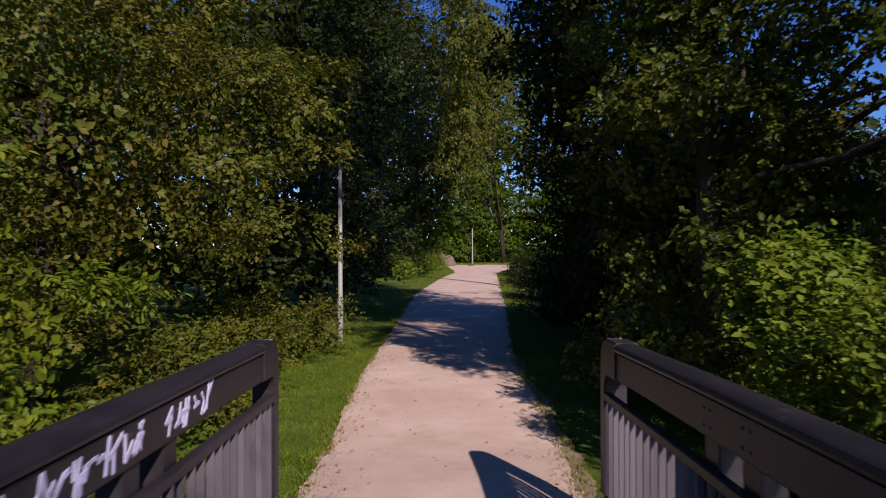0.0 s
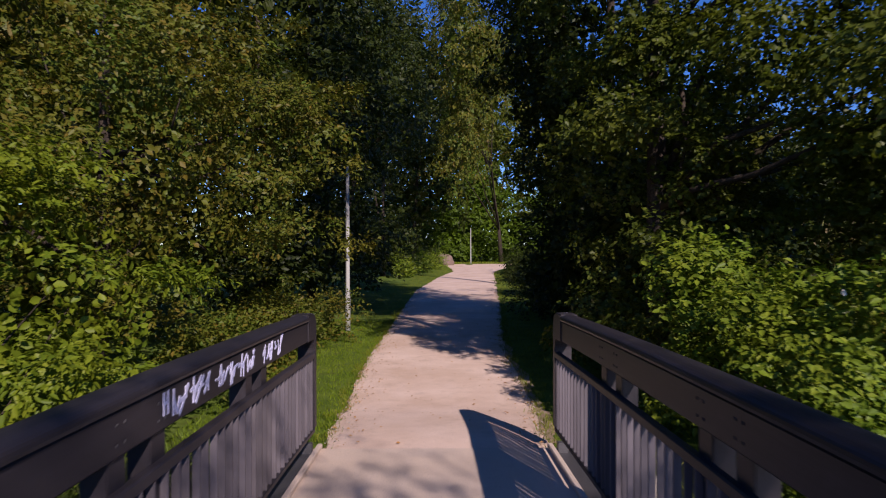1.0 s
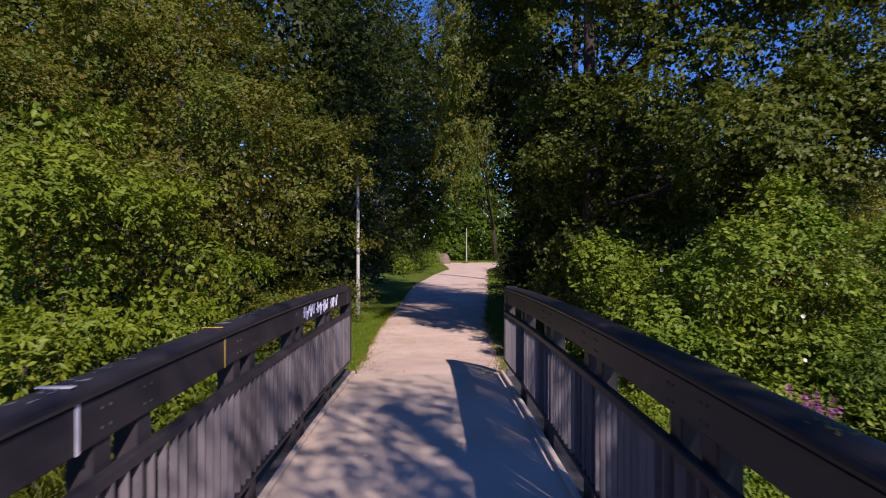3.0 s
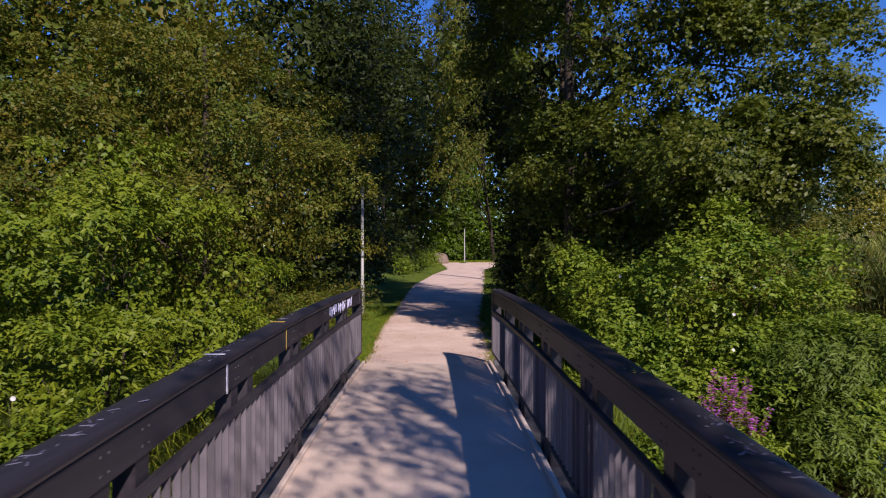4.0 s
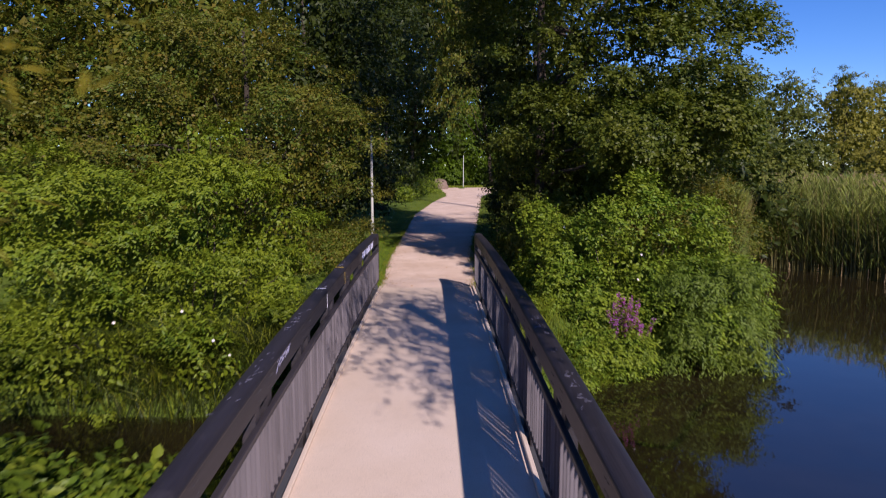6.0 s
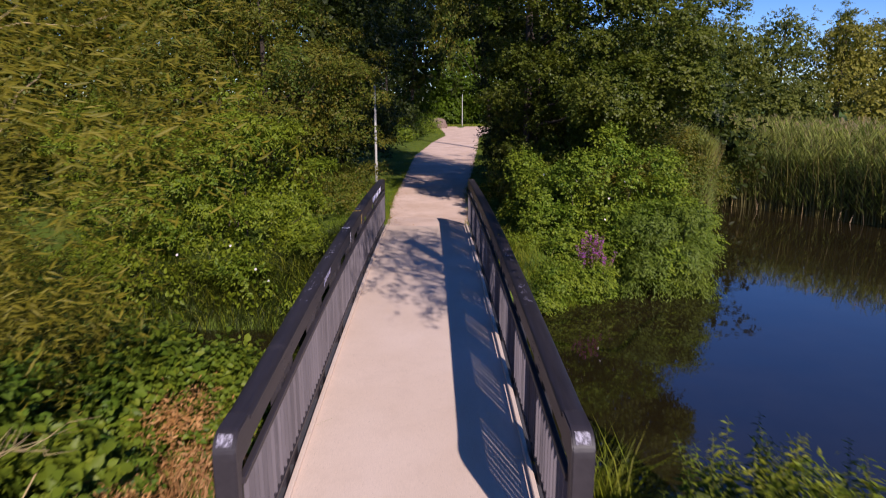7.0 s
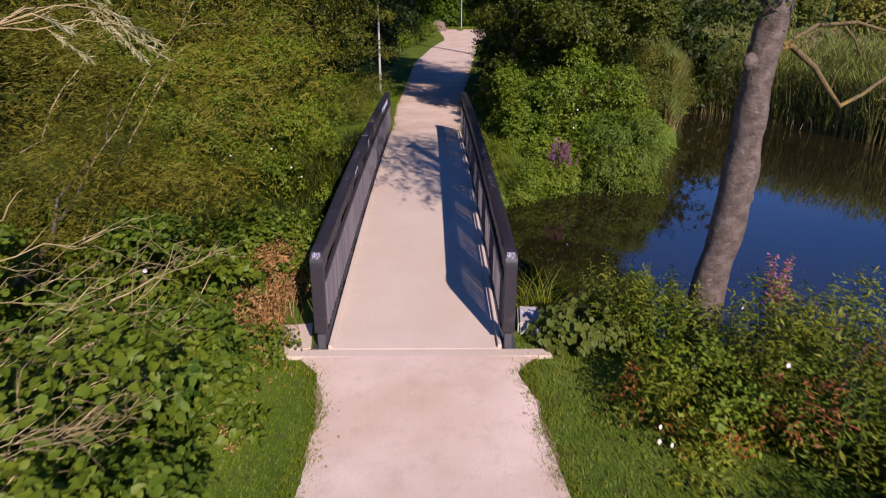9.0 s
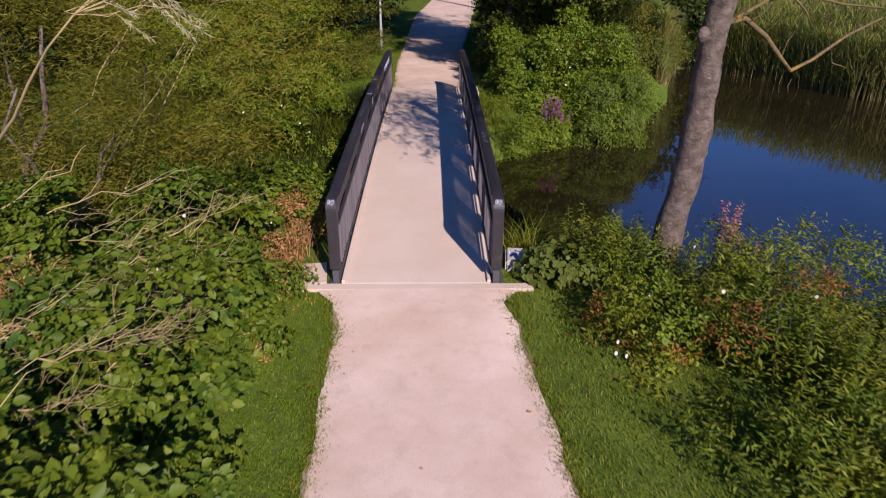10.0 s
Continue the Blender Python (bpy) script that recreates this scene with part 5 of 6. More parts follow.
build_burdock()

brambles = bush("bramble_thicket", "dense bramble thicket spilling towards the path", [(-3.3, -10.5, 0.25, 1.1, 1.7, 0.9), (-4.7, -10.1, 0.5, 1.5, 1.9, 1.35), (-3.3, -9.1, 0.5, 0.9, 1.1, 1), (-2.5, -9.7, -0.05, 0.55, 1.2, 0.45), (-2.95, -8.6, 0.1, 0.7, 0.9, 0.55), (-2.3, -7.15, 0.3, 0.65, 0.7, 0.75), (-3.1, -6.8, 0.4, 0.9, 0.7, 0.8), (-4.6, -6.9, 0.3, 1, 0.8, 0.9), (-3.5, -12.8, 0.2, 1.15, 1.4, 0.85), (-5, -12.9, 0.3, 1.6, 1.7, 1.1), (-3.4, -7.5, -0.1, 0.9, 0.9, 0.6), (-3.6, -14.7, 0.1, 1, 1.2, 0.8), (-2.5, -11.1, 0.45, 0.6, 1.0, 0.85), (-2.55, -9.8, 0.5, 0.55, 1.0, 0.95), (-2.7, -12.7, 0.8, 0.75, 1.0, 1.1), (-2.75, -14.5, 1.2, 0.85, 1.0, 0.95), (-2.05, -11.2, 0.0, 0.4, 0.9, 0.4), (-2.2, -13.0, 0.1, 0.45, 0.9, 0.5)],
     8600, 6, 0.096, 0.8, LEAF_BRAMBLE, 131, 22, M_DRY, full=True, droop=0.2, length=0.18, upward=0.8, uneven=0.46, bough=0.32, inner=0.5, cover=0.44, core=0.45, tumble=0.6)
flowers(np.random.default_rng(5), brambles, [(-2.64, -11.6, 1.4), (-3.1, -9.5, 1.15), (-2.2, -8.5, 0.62)], 0.026, M_WHITE_PETAL)
rng = np.random.default_rng(16)
under(foliage("dead_leaves", rng, [(-2.12, -9.0, 0.22, 0.36, 0.8, 0.42), (-1.85, -10.85, 0.05, 0.15, 0.2, 0.05), (-1.8, -9.85, 0, 0.22, 0.3, 0.09), (-2, -7.7, 0.3, 0.38, 0.6, 0.5), (-4, -11.7, 1.1, 0.45, 0.45, 0.2)], 1050, 6, 0.06, 0.3, LEAF_DEAD, length=0.22, droop=0.3, bough=0.16, cover=1.6, inner=0), brambles, "dead_leaves", "withered brown leaves")
under(foliage("young_leaves", rng, [(-2.15, -7, 0.45, 0.55, 0.5, 0.5), (-2.15, -9, 0.2, 0.4, 0.8, 0.36), (-2, -7.5, 0.2, 0.45, 0.5, 0.5), (-2.35, -10.1, 0, 0.4, 0.6, 0.28)], 1300, 5, 0.07, 0.75, LEAF_BRAMBLE, length=0.2, bough=0.18, inner=0, full=True), brambles, "young_leaves", "lighter young leaves")


def dead_stems():
    """Withered upright stems standing among the brambles beside the bridge."""
    rng = np.random.default_rng(29)
    n = 450
    xy = np.stack([rng.normal(-1.98, 0.17, n), rng.uniform(-9.8, -6.9, n)], 1)
    v, f = blades(rng, xy, ground_z(xy[:, 0], xy[:, 1]) - 0.02, 0.6, 0.011, 0.7)
    under(raw_mesh("stem_tangle", v, f, LEAF_DEAD), brambles, "stem_tangle", "withered tan stems", "stuff")


dead_stems()


def dry_canes():
    """Single bare canes, and dry branches that fork into long fine twigs."""
    rng = np.random.default_rng(12)

    def finish(bm, name, label):
        me = bpy.data.meshes.new(name)
        bm.to_mesh(me)
        bm.free()
        me.materials.append(M_DRY)
        under(me, brambles, name, label)

    for i in range(34):
        a = np.array([rng.uniform(-5.6, -2.3), rng.uniform(-14.1, -9.5), rng.uniform(1.1, 1.9)])
        way = unit(np.array([rng.uniform(0.2, 1.0), rng.uniform(-0.4, 1.0), rng.uniform(-0.15, 0.4)]))
        ln = rng.uniform(0.5, 1.4)
        bm = bmesh.new()
        pts = [(px, py, pz - 0.22 * ln * (2 * k / 5 - 1) ** 2) for k, (px, py, pz) in enumerate(wander(rng, a - way * ln / 2, a + way * ln / 2, 5, 0.04))]
        r = rng.uniform(0.003, 0.006)
        tube(bm, pts, [r * (1 - 0.14 * k) for k in range(6)], 5)
        for k in (2, 3, 4):
            tw = unit(way + rng.normal(0, 0.5, 3)) * rng.uniform(0.12, 0.3)
            tube(bm, [pts[k], tuple(np.array(pts[k]) + tw)], [r * 0.6, r * 0.25], 4)
        finish(bm, "dry_cane", "bare dry cane")
    for i in range(15):
        foot = np.array([rng.uniform(-4.2, -2.6), rng.uniform(-13.6, -10.4), rng.uniform(1.1, 1.5)])
        way = unit(np.array([rng.uniform(0.5, 1.0), rng.uniform(-0.3, 1.1), rng.uniform(0.0, 0.3)]))
        ln = rng.uniform(0.7, 1.2)
        bm = bmesh.new()
        main = wander(rng, foot, foot + way * ln, 7, 0.035)
        tube(bm, main, [0.009 * (1 - 0.11 * k) for k in range(8)], 6)
        for k in range(1, 8):
            for q in range(2):
                d = unit(way + rng.normal(0, 0.48, 3)) * rng.uniform(0.25, 0.65)
                twig = wander(rng, main[k], np.array(main[k]) + d, 4, 0.05)
                tube(bm, twig, [0.0036, 0.003, 0.0025, 0.002, 0.0013], 4)
                tube(bm, [twig[2], tuple(np.array(twig[2]) + unit(d + rng.normal(0, 0.2, 3)) * 0.18)], [0.0025, 0.001], 4)
        finish(bm, "dry_branch", "dry tan branch with long bare twigs")


dry_canes()

willow = bush("willow", "yellow-green narrow-leaved willow with bare twigs", [(-2.15, -9.25, 3.1, 0.6, 0.4, 0.7), (-2.9, -9, 3, 1.1, 0.75, 1.2), (-2.35, -8, 3.95, 0.85, 0.45, 0.4), (-3.5, -8, 2.6, 1.1, 0.9, 1.5), (-5.2, -7.9, 2.4, 1.7, 1.4, 2.1), (-7.4, -8.1, 2.4, 2, 1.9, 2.3),
     (-4.3, -7.2, 1.2, 1.4, 0.8, 1.3), (-7.2, -5.7, 2, 2, 1.6, 2.3), (-5.6, -9.4, 1.9, 0.9, 0.8, 1.1), (-0.98, -8.85, 2.55, 0.16, 0.12, 0.07)],
     10200, 9, 0.094, 0.15, LEAF_WILLOW, 141, 0, M_BARK, category="tree", inner=0, droop=0.1, length=0.5, upward=0.5, uneven=0.3, bough=0.42, cover=0.82)


def silvery_sprays():
    """Leafy twigs at the end of one long willow branch, their long pale leaves set in two rows."""
    rng = np.random.default_rng(17)
    bm = bmesh.new()
    tube(bm, wander(rng, (-5.6, -9.6, 1.6), (-2.95, -11.5, 3.9), 6, 0.05), [0.03, 0.027, 0.023, 0.019, 0.015, 0.011, 0.007], 7)
    me = bpy.data.meshes.new("bough")
    bm.to_mesh(me)
    bm.free()
    me.materials.append(M_DRY)
    under(me, willow, "bough", "long pale bough")
    for base, tip in (((-2.48, -10.9, 4.02), (-1.99, -10.81, 3.62)), ((-2.42, -10.85, 4.0), (-2.06, -10.72, 3.74)), ((-2.4, -10.95, 3.95), (-2.14, -10.9, 3.62)), ((-2.62, -10.95, 4.16), (-2.27, -10.8, 3.93)), ((-2.6, -11.0, 4.18), (-2.38, -10.9, 4.1)),
                      ((-2.62, -11.42, 3.9), (-2.34, -11.39, 3.66)), ((-2.75, -11.3, 4.0), (-2.52, -11.2, 3.86)), ((-2.3, -10.9, 3.9), (-2.12, -10.75, 3.84)), ((-2.55, -10.9, 4.06), (-2.3, -11.0, 3.8))):
        a, b = np.array(base), np.array(tip)
        bm = bmesh.new()
        tube(bm, wander(rng, (-2.95, -11.5, 3.9), base, 3, 0.06) + [tip], [0.007, 0.006, 0.005, 0.004, 0.002], 5)
        me = bpy.data.meshes.new("twig")
        bm.to_mesh(me)
        bm.free()
        me.materials.append(M_DRY)
        under(me, willow, "twig")
        n = int(80 * np.linalg.norm(b - a)) + 14
        t = rng.uniform(0.1, 1.0, n)
        way = unit(b - a)
        pos = a + (b - a) * t[:, None]
        axis = way * 1.0 + rng.normal(0, 0.42, (n, 3))
        v, f = leaf_arrays(pos, axis, np.tile([0.2, -0.5, 1.0], (n, 1)) + rng.normal(0, 0.4, (n, 3)), rng.uniform(0.05, 0.10, n), 0.13, droop=0.2)
        under(raw_mesh("silvery_spray", v, f, LEAF_SILVER), willow, "silvery_spray", "silvery pale leaves at the branch tip", "stuff")


silvery_sprays()


def willow_trunks():
    """Leaning trunks of the willow that rise from one stool and carry its boughs."""
    rng = np.random.default_rng(143)
    for top, r in (((-7.4, -8.1, 3.6), 0.09), ((-5.3, -7.9, 3.4), 0.08), ((-3.8, -8.2, 2.9), 0.05), ((-7, -6.1, 3.2), 0.07), ((-5, -9.3, 2.8), 0.05), ((-4.4, -7.3, 1.8), 0.05)):
        foot = (-5.9 + rng.normal(0, 0.2), -8.1 + rng.normal(0, 0.2), -0.2)
        bm = bmesh.new()
        tube(bm, wander(rng, foot, top, 5, 0.07), [r * (1 - 0.15 * k) for k in range(6)], 9)
        me = bpy.data.meshes.new("trunk")
        bm.to_mesh(me)
        bm.free()
        me.materials.append(M_BARK)
        under(me, willow, "trunk")


willow_trunks()

# ---- bank grasses, lawn, reeds ----


def stuff(name, me, label, category):
    return tagged(new(name, me), label, category, kind="stuff")


def lawn(name, rng, n, x_of, y0, y1, height, label, mat=None):
    """Mown grass between two edges given by x_of(y)."""
    y = rng.uniform(y0, y1, n)
    a, b = x_of(y)
    xy = np.stack([a + (b - a) * rng.random(n), y], 1)
    z = ground_z(xy[:, 0], xy[:, 1]) - 0.01
    keep = z > WATER_Z
    v, f = blades(rng, xy[keep], z[keep], height, 0.008, 1.0)
    stuff(name, raw_mesh(name, v, f, mat or LEAF_GRASS), label, "grass")


rng = np.random.default_rng(77)
FE, NE = np.array(FAR_EDGE), np.array(NEAR_EDGE)
far_l = lambda y: (np.interp(y, FE[:, 0], FE[:, 1]) - 1.7, np.interp(y, FE[:, 0], FE[:, 1]) + 0.07)
far_r = lambda y: (np.interp(y, FE[:, 0], FE[:, 2]) - 0.07, np.interp(y, FE[:, 0], FE[:, 2]) + 1.3)
near_l = lambda y: (np.interp(y, NE[:, 0], NE[:, 1]) - 1.9, np.interp(y, NE[:, 0], NE[:, 1]) + 0.17)
near_r = lambda y: (np.interp(y, NE[:, 0], NE[:, 2]) - 0.17, np.interp(y, NE[:, 0], NE[:, 2]) + 2.2)
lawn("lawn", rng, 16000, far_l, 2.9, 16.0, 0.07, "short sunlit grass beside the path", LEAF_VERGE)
lawn("lawn", rng, 4500, far_l, 16.0, 66.0, 0.14, "grass verge under the trees")
lawn("lawn", rng, 7000, far_r, 2.9, 50.0, 0.12, "grass verge under the trees")
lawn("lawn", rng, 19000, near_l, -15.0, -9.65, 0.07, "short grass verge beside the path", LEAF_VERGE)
lawn("lawn", rng, 16000, near_r, -15.0, -9.1, 0.08, "short grass verge beside the path")


def edge_grass(rng, table, y0, y1, n, label):
    """Short blades and tufts that creep over both edges of a path."""
    t = np.array(table)
    y = rng.uniform(y0, y1, n)
    side = rng.integers(1, 3, n)
    s = np.where(side == 1, -1.0, 1.0)
    edge = np.where(side == 1, np.interp(y, t[:, 0], t[:, 1]), np.interp(y, t[:, 0], t[:, 2]))
    tuft = 0.05 * np.sin(y * 3.7 + side) + 0.04 * np.sin(y * 9.1 + 2 * side)
    x = edge + s * (0.05 + tuft - np.abs(rng.normal(0, 0.075, n)) + rng.uniform(0, 0.12, n))
    v, f = blades(rng, np.stack([x, y], 1), path_rise(x, y) - 0.004, 0.055, 0.007, 1.2)
    stuff("edge_grass", raw_mesh("edge_grass", v, f, LEAF_GRASS), label, "grass")


edge_grass(np.random.default_rng(79), NEAR_EDGE, -15.5, -9.75, 5200, "short grass creeping over the edge of the path")
edge_grass(np.random.default_rng(80), FAR_EDGE, 3.9, 20.0, 5200, "short grass creeping over the edge of the path")
n = 5000
xy = np.stack([rng.uniform(0.0, 22, n), rng.uniform(70.2, 75, n)], 1)
v, f = blades(rng, xy, np.full(n, 0.15), 0.25, 0.035, 0.6)
stuff("lawn", raw_mesh("lawn", v, f, LEAF_GRASS), "sunlit grass at the bend of the path", "grass")


def tall_grass(rng, spots, n, height, width, mat, label):
    xy, z = [], []
    for x, y, rx, ry in spots:
        p = np.stack([rng.normal(x, rx, n), rng.normal(y, ry, n)], 1)
        xy.append(p)
    xy = np.concatenate(xy)
    z = ground_z(xy[:, 0], xy[:, 1]) - 0.02
    keep = (z > WATER_Z - 0.25) & (np.abs(xy[:, 0]) > 1.3)
    v, f = blades(rng, xy[keep], z[keep], height, width, 1.0)
    stuff("tall_grass", raw_mesh("tall_grass", v, f, mat), label, "grass")


tall_grass(rng, [(1.8, -7.45, 0.14, 0.2), (1.7, -7.9, 0.14, 0.2)], 160, 0.75, 0.012, LEAF_GRASS, "tuft of tall grass at the water's edge")
tall_grass(rng, [(1.9, 0.1, 0.35, 0.8), (2.6, 0, 0.5, 0.45), (3.3, -0.1, 0.4, 0.3), (2, 2, 0.3, 0.7), (2.9, -0.35, 0.5, 0.3)], 420, 0.42, 0.013, LEAF_GRASS, "long grass on the sunlit bank")
# The dark sedge colour holds the shadow beneath the overhanging bush.
tall_grass(rng, [(-2.6, -1.3, 0.6, 0.4), (-3.9, -1.3, 0.7, 0.4), (-1.8, -0.6, 0.3, 0.6), (-1.9, 1.6, 0.3, 0.7), (-5.4, -2.2, 0.8, 0.3), (-4.6, -0.9, 0.8, 0.4), (-6.6, -1.0, 0.9, 0.4), (-8.5, -1.1, 1.0, 0.4), (-3.2, -0.7, 0.5, 0.4)], 1100, 0.6, 0.014, LEAF_DARK, "overhanging sedge along the water")
tall_grass(rng, [(-1.9, -6.8, 0.35, 0.4), (-2.6, -5.9, 0.5, 0.5)], 500, 0.5, 0.012, LEAF_GRASS, "long grass on the shaded bank")


tall_grass(np.random.default_rng(78), [(-2.5, -1.0, 0.5, 0.3), (-3.4, -1.1, 0.5, 0.3), (-4.6, -1.2, 0.7, 0.3)], 260, 0.75, 0.015, LEAF_GRASS, "pale arching sedge at the water's edge")


def build_reeds():
    rng = np.random.default_rng(55)
    front = np.array([(8.9, 7.6), (11.6, 13.6), (13.0, 12.0), (13.9, 10.6), (14.8, 9.0), (16, 6.6), (20, 3.0), (34, -4.4), (55, -14)])
    n = 19000
    t = rng.random(n) ** 1.6
    x = 8.7 + 34 * t
    yf = np.interp(x, front[:, 0], front[:, 1])
    back = rng.random(n) ** 3.0
    y = yf + back * 24
    xy = np.stack([x, y], 1)
    z = np.maximum(ground_z(x, y), WATER_Z - 0.2)
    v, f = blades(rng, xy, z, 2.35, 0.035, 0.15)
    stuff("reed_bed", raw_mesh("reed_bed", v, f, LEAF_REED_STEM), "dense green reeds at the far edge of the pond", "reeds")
    k = 4
    pos = np.repeat(np.stack([x, y, z], 1), k, 0)
    pos[:, 2] += rng.uniform(0.4, 2.3, n * k)
    ang = rng.uniform(0, 6.28, n * k)
    axis = np.stack([np.cos(ang), np.sin(ang), rng.uniform(1.4, 3.6, n * k)], 1)
    v, f = leaf_arrays(pos, axis, np.tile([0, 0, 1.0], (n * k, 1)), rng.uniform(0.32, 0.56, n * k), 0.06, droop=0.2)
    stuff("reed_bed", raw_mesh("reed_leaves", v, f, LEAF_REED), "arching leaves of the reeds", "reeds")
    q = 1300
    top = rng.choice(np.flatnonzero(back > 0.12), q, replace=False)
    crest = np.repeat(np.stack([x[top], y[top], z[top] + rng.uniform(2.0, 2.5, q)], 1), 3, 0) + rng.normal(0, 0.03, (q * 3, 3))
    ang = rng.uniform(0, 6.28, q * 3)
    v, f = leaf_arrays(crest, np.stack([np.cos(ang), np.sin(ang), np.full(q * 3, 2.2)], 1), np.tile([0, -1.0, 0.3], (q * 3, 1)), rng.uniform(0.12, 0.24, q * 3), 0.18, droop=0.3)
    stuff("reed_plumes", raw_mesh("reed_plumes", v, f, LEAF_PLUME), "pale tan plumes on top of the reeds", "reeds")
    m = 70
    x = np.concatenate([rng.uniform(9, 15, m // 2), rng.uniform(9, 34, m // 2)])
    y = np.interp(x, front[:, 0], front[:, 1]) - rng.uniform(0.0, 0.35, m)
    v, f = blades(rng, np.stack([x, y], 1), np.full(m, WATER_Z - 0.1), 0.8, 0.016, 0.45)
    stuff("reed_stems", raw_mesh("reed_stems", v, f, LEAF_REED_DRY), "pale dry reed stems standing in the water", "reeds")


build_reeds()


# ---- distance ----
def far_thicket(lobes, twigs, size, leaf, seed, label):
    rng = np.random.default_rng(seed)
    c = np.array(lobes)[:, :2].mean(0)
    b = plant("distant_thicket", (c[0], c[1], 0), label, "trees")
    under(foliage("foliage", rng, lobes, twigs, 6, size, 0.7, leaf, length=size * 1.8, bough=0.8, inner=1.6, cover=0.95), b, "foliage")
    build_stems(rng, lobes, (c[0], c[1]), 3, 0.12, M_BARK_DARK, b, "trunk")


rng = np.random.default_rng(99)
for i in range(9):
    x = 18 + i * 8.5
    y = 63 - i * 2.6
    far_thicket([(x + rng.normal(0, 2), y + rng.normal(0, 2), 2.0, 5.0, 3.4, rng.uniform(2.2, 3.2)), (x + 4 + rng.normal(0, 2), y + 4, 3.0, 4.5, 3.5, rng.uniform(2.2, 3.4))], 1200, 0.32, LEAF_FAR_YELLOW if i in (3, 4) else LEAF_FAR, 200 + i, "distant green thicket beyond the reeds")
for i, (x, y, h, w) in enumerate([(68, 100, 19, 2.2), (77, 100, 17, 2.2), (36, 72, 13.5, 5.5), (41.5, 76, 12.5, 5), (30, 70, 15, 5.5), (25, 66, 14, 5), (20, 58, 11, 4.5), (47, 78, 15, 5), (54, 76, 14, 5), (61, 80, 14, 5.5), (69, 84, 14, 5.5), (77, 82, 13.5, 5.5), (86, 84, 13, 5.5)]):
    tree("distant_tree", "slim distant poplar against the sky" if w < 2.5 else "distant round-crowned broadleaf tree", [(x, y, -0.3), (x, y, h * 0.3), (x, y, h * 0.6), (x, y, h * 0.9)], 0.3,
         [(x, y, h * 0.45, w, w, h * 0.33), (x, y, h * 0.75, w * 0.8, w * 0.8, h * 0.26)], 1150, 6, 0.31, 0.6, LEAF_FAR_YELLOW if i in (8, 9) else LEAF_FAR, 230 + i, limbs=3, length=0.5, bough=0.9, inner=1.3, cover=0.95)
for i in range(6):
    x, y = -16 - 7 * (i % 3) + rng.normal(0, 1), 2 + 14 * (i // 3) + rng.normal(0, 3)
    h = rng.uniform(9, 13)
    tree("background_tree", "tall tree in the wood beside the path", [(x, y, -0.3), (x, y, 3), (x, y, 6), (x, y, h - 2)], 0.2, [(x, y, 3.0, 4, 4, 3.2), (x, y, h * 0.65, 3.8, 3.8, h * 0.33)], 800, 6, 0.40, 0.55, LEAF_DARK, 260 + i, limbs=4, length=0.8, bough=0.8, inner=1.5)


def willow_branches():
    """Bare pale branches that reach out of the willow over the brambles."""
    rng = np.random.default_rng(19)
    for start, end, r in (((-6.2, -10.3, 0.9), (-3.9, -10.5, 2.1), 0.02), ((-4.8, -8.4, 0.6), (-3, -8.1, 3.3), 0.02),
                          ((-4.6, -8.9, 2.4), (-3.4, -8.7, 3.8), 0.014), ((-3.9, -9.1, 2), (-2.2, -9.1, 4.2), 0.012), ((-5.2, -10.1, 1.2), (-3, -10.1, 1.9), 0.014), ((-5, -10.5, 1), (-3.2, -10.9, 1.7), 0.012)):
        bm = bmesh.new()
        pts = wander(rng, start, end, 6, 0.05)
        tube(bm, pts, [r * (1 - 0.13 * k) for k in range(7)], 6)
        for k in (2, 3, 4, 5, 5, 6):
            d = unit(np.array(end) - np.array(start) + rng.normal(0, 0.9, 3)) * rng.uniform(0.3, 0.8)
            side = wander(rng, pts[k], np.array(pts[k]) + d, 3, 0.03)
            tb = bmesh.new()
            tube(tb, side, [r * 0.4, r * 0.32, r * 0.22, r * 0.1], 5)
            me = bpy.data.meshes.new("twig")
            tb.to_mesh(me)
            tb.free()
            me.materials.append(M_DRY)
            under(me, willow, "twig", "thin bare twig")
        me = bpy.data.meshes.new("bare_branch")
        bm.to_mesh(me)
        bm.free()
        me.materials.append(M_DRY)
        under(me, willow, "bare_branch", "bare pale branch")


willow_branches()


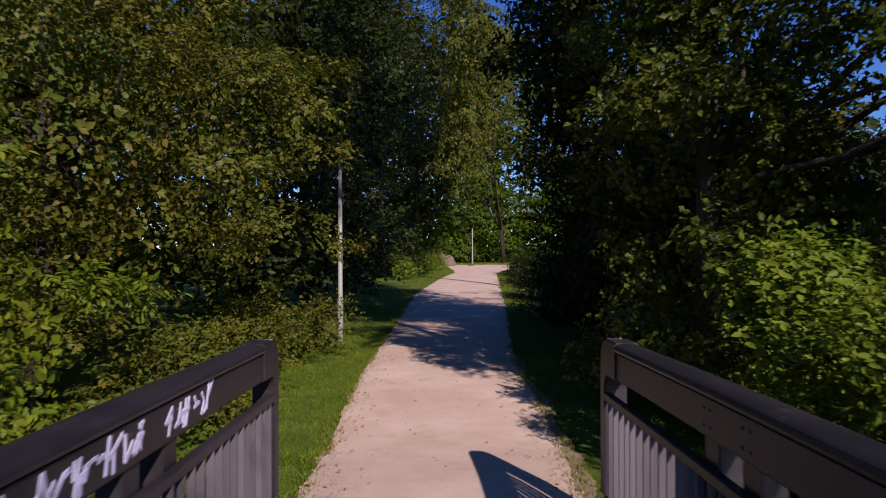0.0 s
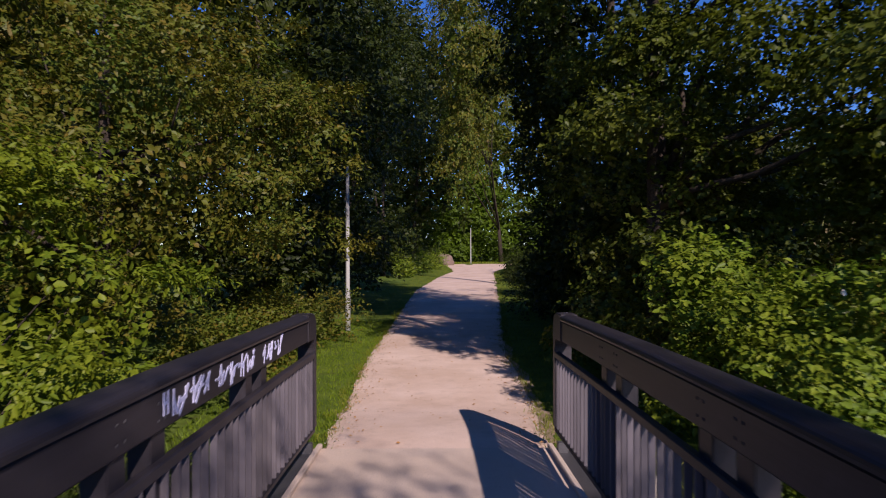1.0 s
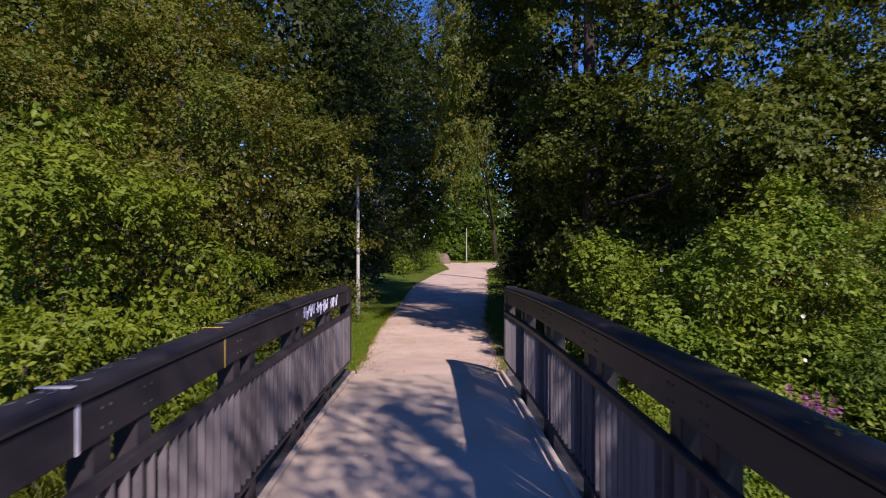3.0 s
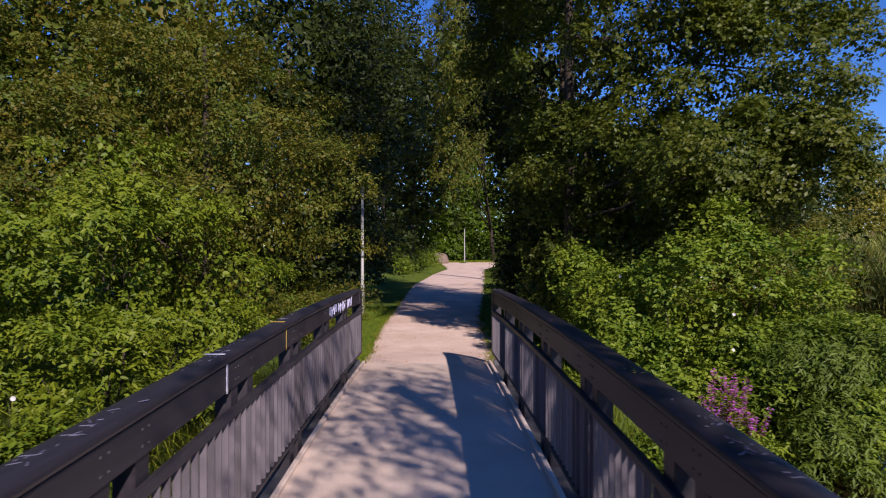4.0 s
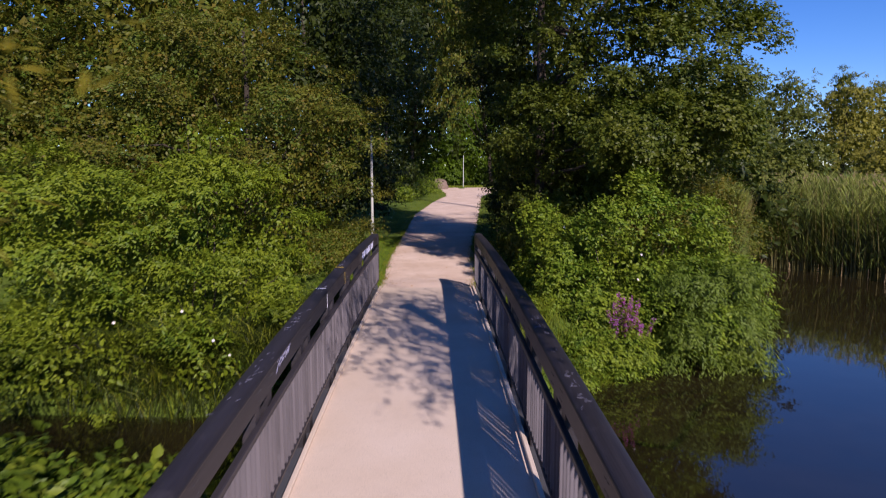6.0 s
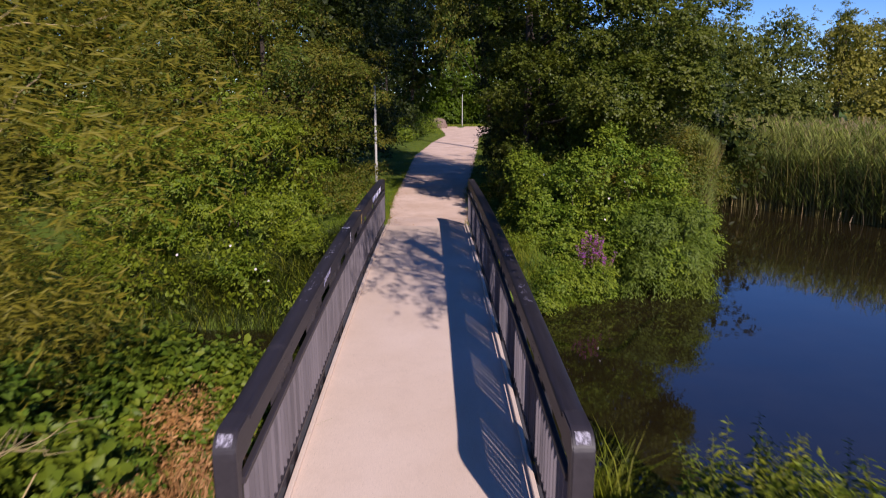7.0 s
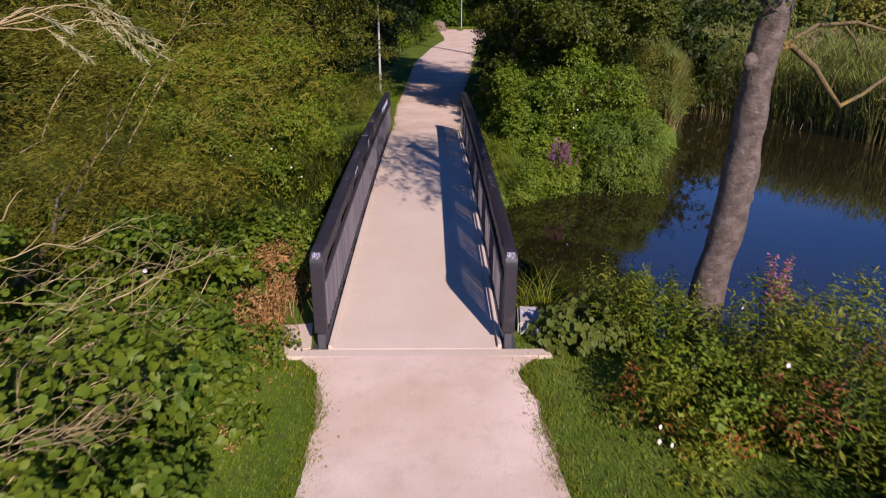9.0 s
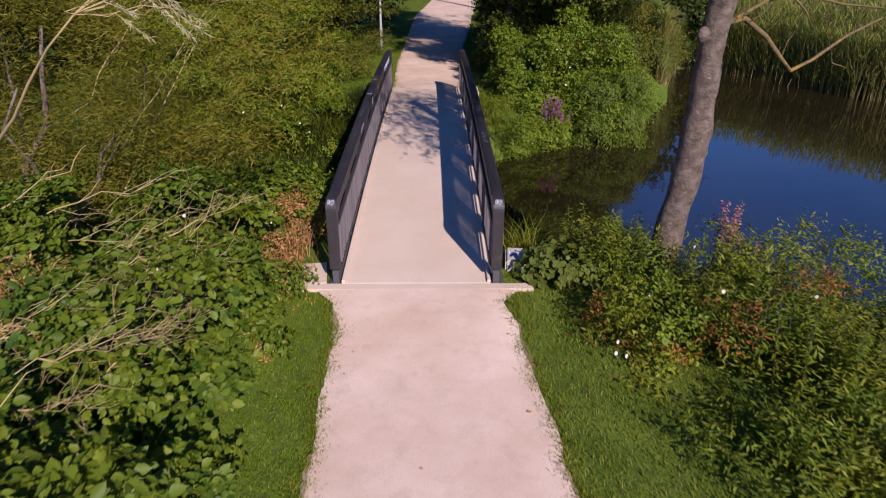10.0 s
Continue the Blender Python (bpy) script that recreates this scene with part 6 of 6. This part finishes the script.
# ---- fallen leaves and loose stones on the paths ----
def litter():
    rng = np.random.default_rng(404)
    for table, y0, y1, n, label in ((FE, 3.7, 28.0, 1500, "small fallen leaves scattered on the path"), (NE, -15.5, -9.7, 40, "small fallen leaves scattered at the path's edges")):
        y = rng.uniform(y0, y1, n)
        side = rng.random(n) < 0.5
        edge = np.abs(rng.normal(0, 0.16, n))
        a, b = np.interp(y, table[:, 0], table[:, 1]), np.interp(y, table[:, 0], table[:, 2])
        x = np.where(side, a + edge, b - edge)
        loose = rng.random(n) < (0.3 if y0 > 0 else 0.08)
        x = np.where(loose, a + (b - a) * rng.random(n), x)
        pos = np.stack([x, y, path_rise(0 * y, y) + 0.045], 1)
        ang = rng.uniform(0, 6.28, n)
        v, f = leaf_arrays(pos, np.stack([np.cos(ang), np.sin(ang), rng.normal(0, 0.12, n)], 1), np.tile([0, 0, 1.0], (n, 1)) + rng.normal(0, 0.25, (n, 3)), rng.uniform(0.02, 0.05, n), 0.6)
        stuff("leaf_litter", raw_mesh("leaf_litter", v, f, LEAF_DEAD), label, "leaves")
    bm = bmesh.new()
    bmesh.ops.create_icosphere(bm, subdivisions=1, radius=1)
    base = np.array([v.co[:] for v in bm.verts])
    tri = np.array([[v.index for v in f.verts] for f in bm.faces])
    bm.free()
    for table, y0, y1, n, label in ((FE, 3.7, 16.0, 180, "small loose stones along the edges of the path"),):
        y = rng.uniform(y0, y1, n)
        edge = np.abs(rng.normal(0, 0.13, n)) - 0.03
        a, b = np.interp(y, table[:, 0], table[:, 1]), np.interp(y, table[:, 0], table[:, 2])
        x = np.where(rng.random(n) < 0.5, a + edge, b - edge)
        r = rng.uniform(0.004, 0.010, n)
        v = base[None] * (r[:, None, None] * rng.uniform(0.7, 1.3, (n, len(base), 1))) * np.array([1, 1, 0.6]) + np.stack([x, y, path_rise(0 * y, y) + 0.03], 1)[:, None]
        f = np.arange(n)[:, None, None] * len(base) + tri[None]
        stuff("loose_stones", raw_mesh("loose_stones", v.reshape(-1, 3), f.reshape(-1, 3), M_CONCRETE), label, "stones")


litter()
